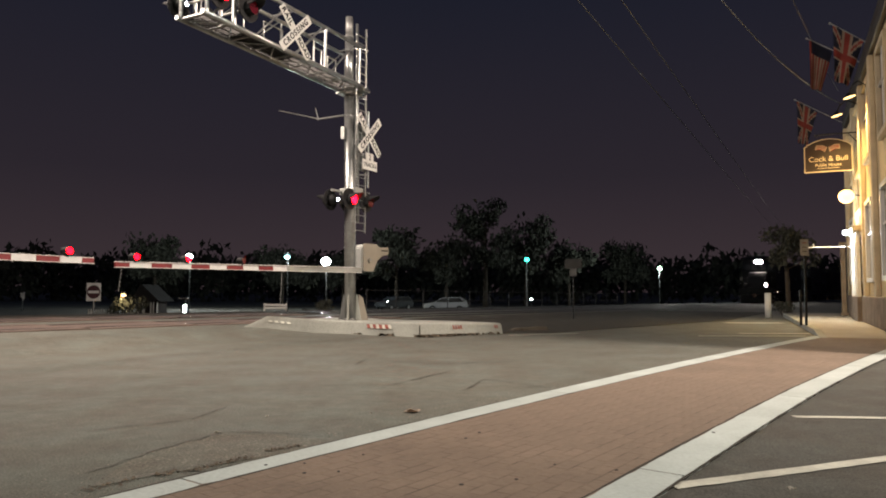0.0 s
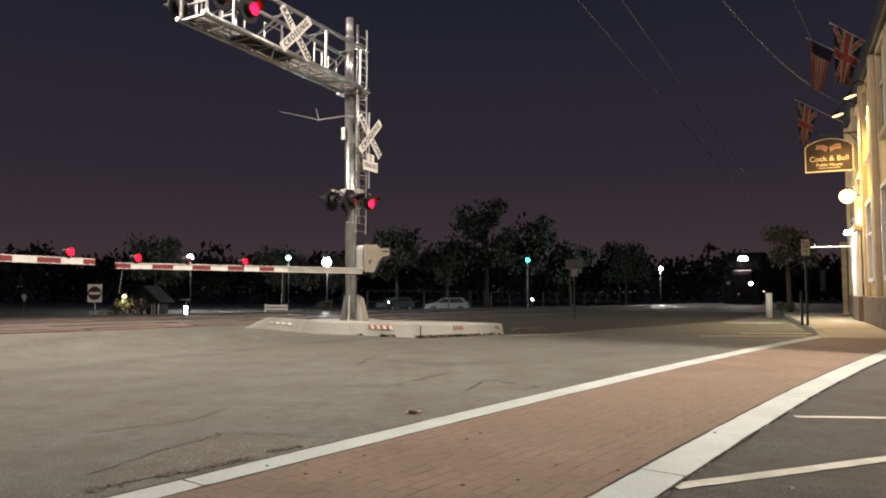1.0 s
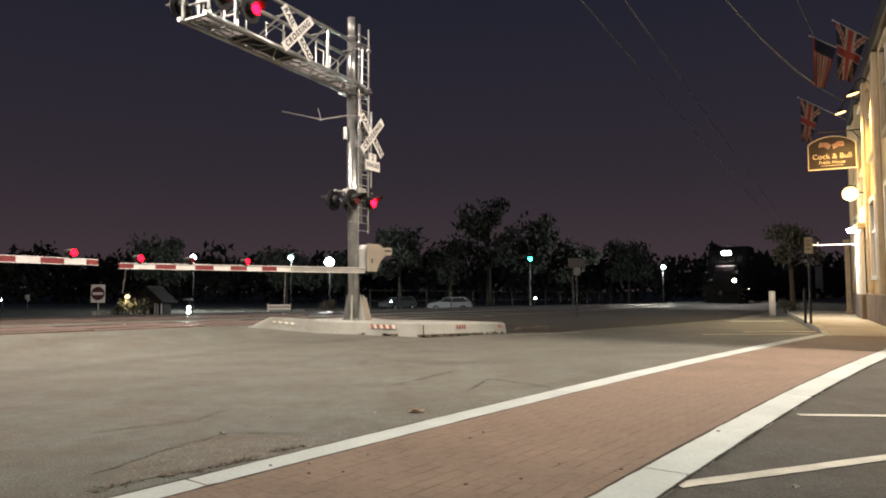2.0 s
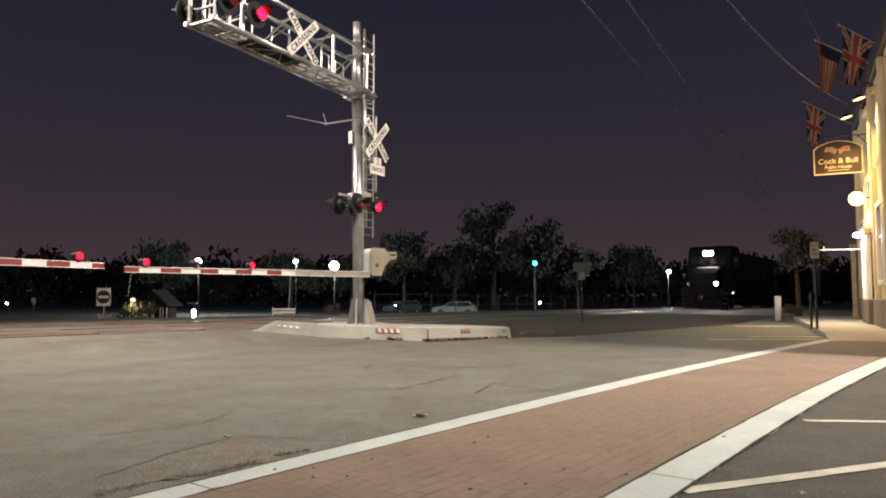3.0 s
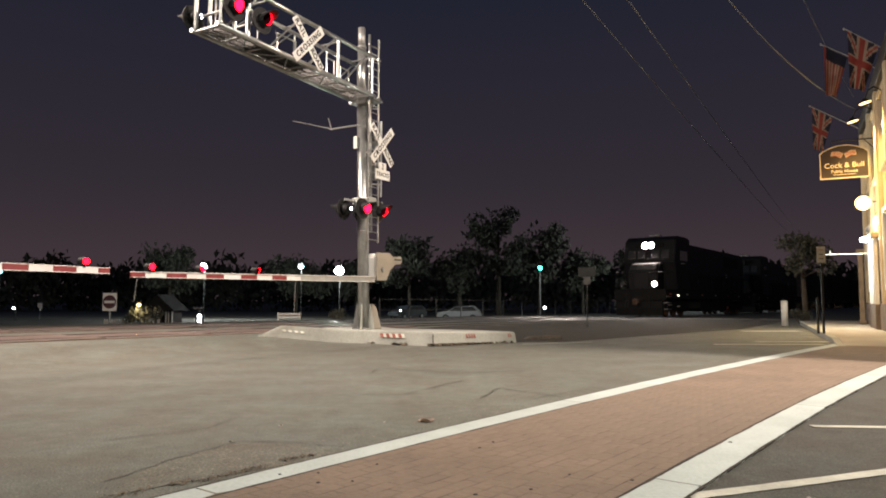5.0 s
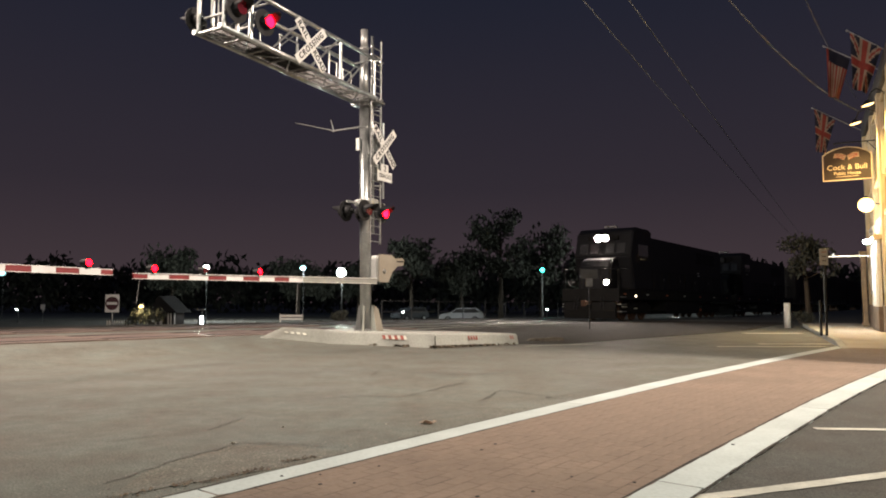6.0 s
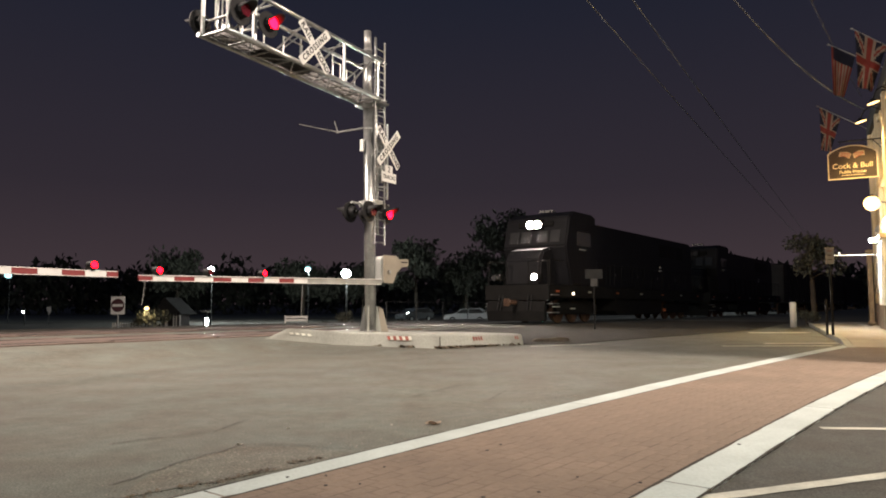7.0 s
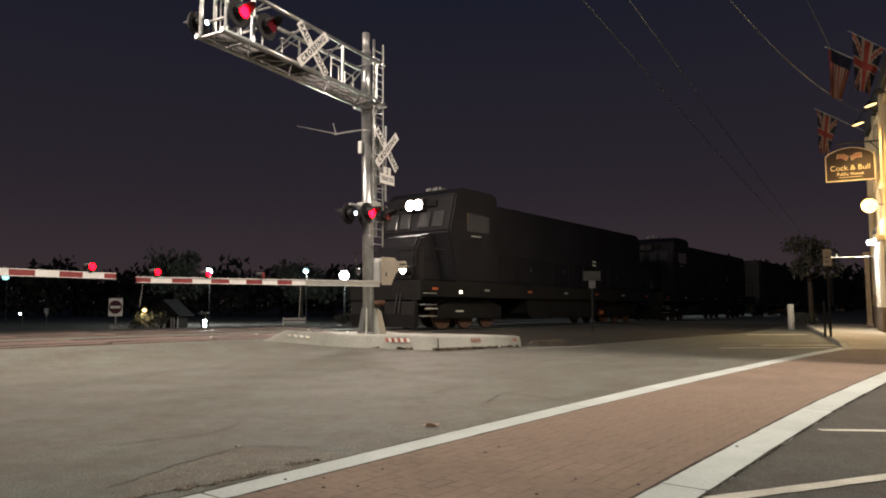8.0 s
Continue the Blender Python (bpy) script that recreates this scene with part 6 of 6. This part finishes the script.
def parked_car(x, y, turn, paint, label):
    car = thing("car", pose(x, y, gz(x, y), 0, 0, turn), label, "car", "parked cars")
    bm = B()
    prism(bm, [(-2.2, 0.35), (2.15, 0.35), (2.22, 0.6), (2.1, 0.85), (1.1, 1.0), (0.45, 1.45), (-1.5, 1.5), (-2.1, 1.0), (-2.25, 0.75)], 1.72)
    bmesh.ops.bevel(bm, geom=bm.edges[:], offset=0.07, segments=2, affect="EDGES")
    part("body", bm, paint, car)
    for sy in (-0.865, 0.865):
        for pts in ([(0.95, 1.0), (0.42, 1.38), (-0.2, 1.4), (-0.2, 0.98)], [(-0.28, 0.98), (-0.28, 1.4), (-1.35, 1.42), (-1.75, 1.02)]):
            bm = B()
            prism(bm, pts, 0.02, pose(0, sy, 0))
            part("side_window", bm, GLASS, car)
        for wx in (-1.35, 1.35):
            bm = B()
            rod(bm, (wx, sy - 0.1, 0.33), (wx, sy + 0.03, 0.33), 0.33, sides=22)
            tyre = part("wheel", bm, RUBBER, car)
            bm = B()
            rod(bm, (wx, sy - 0.11, 0.33), (wx, sy + 0.04, 0.33), 0.2, sides=16)
            part("rim", bm, DULL_STEEL, tyre)
    for sy in (-0.6, 0.6):
        bm = B()
        box(bm, (2.17, sy, 0.72), (0.08, 0.36, 0.14), 0.02)
        part("headlight", bm, GLASS, car)
        bm = B()
        box(bm, (-2.22, sy, 0.85), (0.06, 0.3, 0.16), 0.02)
        part("tail_light", bm, RED_DARK, car)


parked_car(0.45, 70.0, 176, CAR_WHITE, "pale grey hatchback parked far behind the railway fence")
parked_car(-5.2, 76.0, 230, CAR_DARK, "dark car parked far behind the railway fence")


CONE_PALE = mat("pale_cone_plastic", (0.6, 0.56, 0.52), 0.6, 0, 6, 0.2, 0.05)


def traffic_cone(x, y):
    tc = thing("traffic_cone", pose(x, y, gz(x, y), 0, 0, 15), "pale traffic cone on the ground beside the parked car", "traffic cone")
    bm = B()
    box(bm, (0, 0, 0.02), (0.36, 0.36, 0.04), 0.01)
    part("base", bm, RUBBER, tc)
    bm = B()
    rod(bm, (0, 0, 0.04), (0, 0, 0.72), 0.14, 0.03, 20)
    part("cone", bm, CONE_PALE, tc)


traffic_cone(-2.0, 80.0)


def chain_fence():
    fc = thing("chain_link_fence", pose(0, 0, 0), "thin steel railing fence beside the railway", "fence")
    prev = None
    for i in range(15):
        p = track_at(9 + i * 2.4, -9.5)
        g = gz(p.x, p.y)
        bm = B()
        rod(bm, (p.x, p.y, g), (p.x, p.y, g + 1.35), 0.03, sides=8)
        part("fence_post", bm, DARK_STEEL, fc)
        if prev:
            for z in (0.15, 0.75, 1.32):
                bm = B()
                rod(bm, (prev[0], prev[1], prev[2] + z), (p.x, p.y, g + z), 0.018, sides=6)
                part("fence_rail", bm, DARK_STEEL, fc)
        prev = (p.x, p.y, g)


chain_fence()


HUT_WALL = mat("dark_board", (0.028, 0.022, 0.021), 0.9, 0, 3, 0.3, 0.2)


def hut():
    x, y = -19.1, 46.0
    g = gz(x, y)
    ht = thing("small_shelter", pose(x, y, g, 0, 0, -14), "small gabled garden shelter with pale posts beyond the railway", "shelter")
    bm = B()
    box(bm, (0, 0.45, 0.58), (1.5, 0.06, 1.16))
    for sx in (-0.72, 0.72):
        box(bm, (sx, 0, 0.58), (0.06, 0.9, 1.16))
    part("wall", bm, HUT_WALL, ht, "dark board walls")
    for px in (-0.7, -0.35, -0.25, 0.25, 0.45, 0.72):
        bm = B()
        box(bm, (px, -0.5, 0.58), (0.07, 0.07, 1.16), 0.008)
        part("post", bm, SIGN_WHITE, ht, "pale wooden post")
    bm = B()
    prism(bm, [(-1.05, 1.14), (1.05, 1.14), (1.05, 1.2), (-0.25, 2.25), (-0.35, 2.25), (-1.05, 1.2)], 1.6)
    part("roof", bm, ROOF_DARK, ht, "dark gabled roof")


hut()


def shrub(x, y, h, seed, label):
    rnd = random.Random(seed)
    sh = thing("shrub", pose(x, y, gz(x, y)), label, "shrub", "shrubs")
    bm = B()
    clumps = []
    for i in range(7):
        a = i * 0.9
        e = Vector((math.cos(a) * h * 0.35, math.sin(a) * h * 0.35, h * rnd.uniform(0.5, 0.8)))
        rod(bm, (0, 0, 0), e, 0.02, 0.008, 6)
        clumps.append((e, h * 0.3, 70))
    part("stems", bm, BARK, sh)
    vs, fs = leaf_mesh(rnd, clumps, 0.06 * h)
    me = bpy.data.meshes.new("leaves")
    me.from_pydata(vs, [], fs)
    me.materials.append(FOLIAGE)
    ob = new("leaves", me)
    ob.parent = sh


shrub(-18.0, 40.5, 1.5, 5, "leafy shrub under a warm lamp")
shrub(-18.9, 41.0, 1.2, 6, "leafy shrub under a warm lamp")
shrub(13.6, 27.8, 0.7, 7, "small low plant beside the pavement")
shrub(-5.6, 33.0, 0.75, 8, "pale green shrub lit by a white lamp")
shrub(-6.5, 33.4, 0.5, 9, "pale green shrub lit by a white lamp")
distant_lamp(-18.25, 39.9, 0.72, WARM_GLOW, "warm garden lamp in a shrub", 0.13, 80, (1.0, 0.75, 0.4))


def light_post():
    x, y = -16.6, 45.0
    g = gz(x, y)
    lp = thing("lit_display", pose(x, y, g), "bright white lit display panel on a stand", "display")
    bm = B()
    box(bm, (0, 0.06, 0.5), (0.5, 0.1, 1.0), 0.02)
    part("case", bm, BLACK_IRON, lp)
    bm = B()
    box(bm, (0.0, 0.0, 0.62), (0.2, 0.02, 0.6), 0.01)
    part("panel", bm, LIT_PANEL, lp, "glowing white panel")
    bm = B()
    box(bm, (-0.12, 0.06, 1.35), (0.6, 0.14, 0.1), 0.02)
    rod(bm, (0, 0.06, 1.0), (0, 0.06, 1.35), 0.02, sides=8)
    part("hood", bm, DULL_STEEL, lp)


light_post()


def picket_fence(x, y, n, turn, label):
    pf = thing("picket_fence", pose(x, y, gz(x, y), 0, 0, turn), label, "fence", "low fences")
    bm = B()
    prism(bm, [(-0.04, 0), (0.04, 0), (0.04, 0.62), (0, 0.7), (-0.04, 0.62)], 0.025)
    me = mesh_of("picket", bm, SIGN_WHITE)
    for i in range(n):
        ob = new("picket", me)
        ob.parent = pf
        ob.matrix_basis = pose((i - n / 2) * 0.16, 0, 0)
    for z in (0.18, 0.5):
        bm = B()
        box(bm, (0, 0.03, z), (n * 0.16, 0.03, 0.06))
        part("fence_rail", bm, SIGN_WHITE, pf)


picket_fence(-12.6, 41.5, 8, 5, "short pale picket fence beyond the railway")
picket_fence(-20.6, 42.5, 12, -4, "low dark picket fence beyond the railway")


def bench():
    x, y = -7.7, 32.2
    g = gz(x, y)
    bn = thing("bench", pose(x, y, g, 0, 0, 12), "pale slatted bench beyond the tracks", "bench")
    for sx in (-0.5, 0.5):
        bm = B()
        box(bm, (sx, 0, 0.22), (0.07, 0.4, 0.44), 0.01)
        box(bm, (sx, 0.18, 0.62), (0.07, 0.06, 0.45), 0.01)
        part("leg", bm, SIGN_WHITE if sx < 0 else DULL_STEEL, bn)
    for k in range(4):
        bm = B()
        box(bm, (0, -0.16 + 0.1 * k, 0.46), (1.05, 0.08, 0.03), 0.006)
        part("seat_slat", bm, SIGN_WHITE, bn)
    for k in range(2):
        bm = B()
        box(bm, (0, 0.16, 0.62 + 0.14 * k), (1.05, 0.03, 0.1), 0.006)
        part("back_slat", bm, SIGN_WHITE, bn)


bench()


# ---- moving things ----


def motions():
    rows = [(0.0, 0.0), (2.0, 13.2), (4.5, 29.7), (6.5, 43.2), (8.0, 54.75)]
    for ob, back in TRAIN:
        walk(ob, [(t, train_pose(S_FRONT0 - g, back)) for t, g in rows])
    to_one, to_zero = (0.3, 1.65, 2.95, 4.3, 5.6, 6.95), (1.1, 2.4, 3.7, 5.0, 6.3, 7.65)
    for lens, ph in FLASHERS:
        base = lens.matrix_basis.copy()
        turns, angle = [], 0 if ph == 0 else 180
        turns.append((0.0, angle))
        for t in sorted(to_one + to_zero):
            turns += [(t - 0.06, angle), (t - 0.02, angle + 60), (t + 0.02, angle + 120), (t + 0.06, angle + 180)]
            angle += 180
        turns.append((8.0, angle))
        walk(lens, [(t, base @ pose(0, 0, 0, 0, 0, a)) for t, a in turns])
    # the ditch lights take turns about once a second
    for lens, ph in DITCH:
        base = lens.matrix_basis.copy()
        turns, angle = [(0.0, 0 if ph == 1 else 180)], 0 if ph == 1 else 180
        for k in range(8):
            for t in (k + 0.3, k + 0.75):
                turns += [(t - 0.06, angle), (t - 0.02, angle + 60), (t + 0.02, angle + 120), (t + 0.06, angle + 180)]
                angle += 180
        turns.append((8.0, angle))
        walk(lens, [(t, base @ pose(0, 0, 0, 0, 0, a)) for t, a in turns])


build_bricks()
motions()
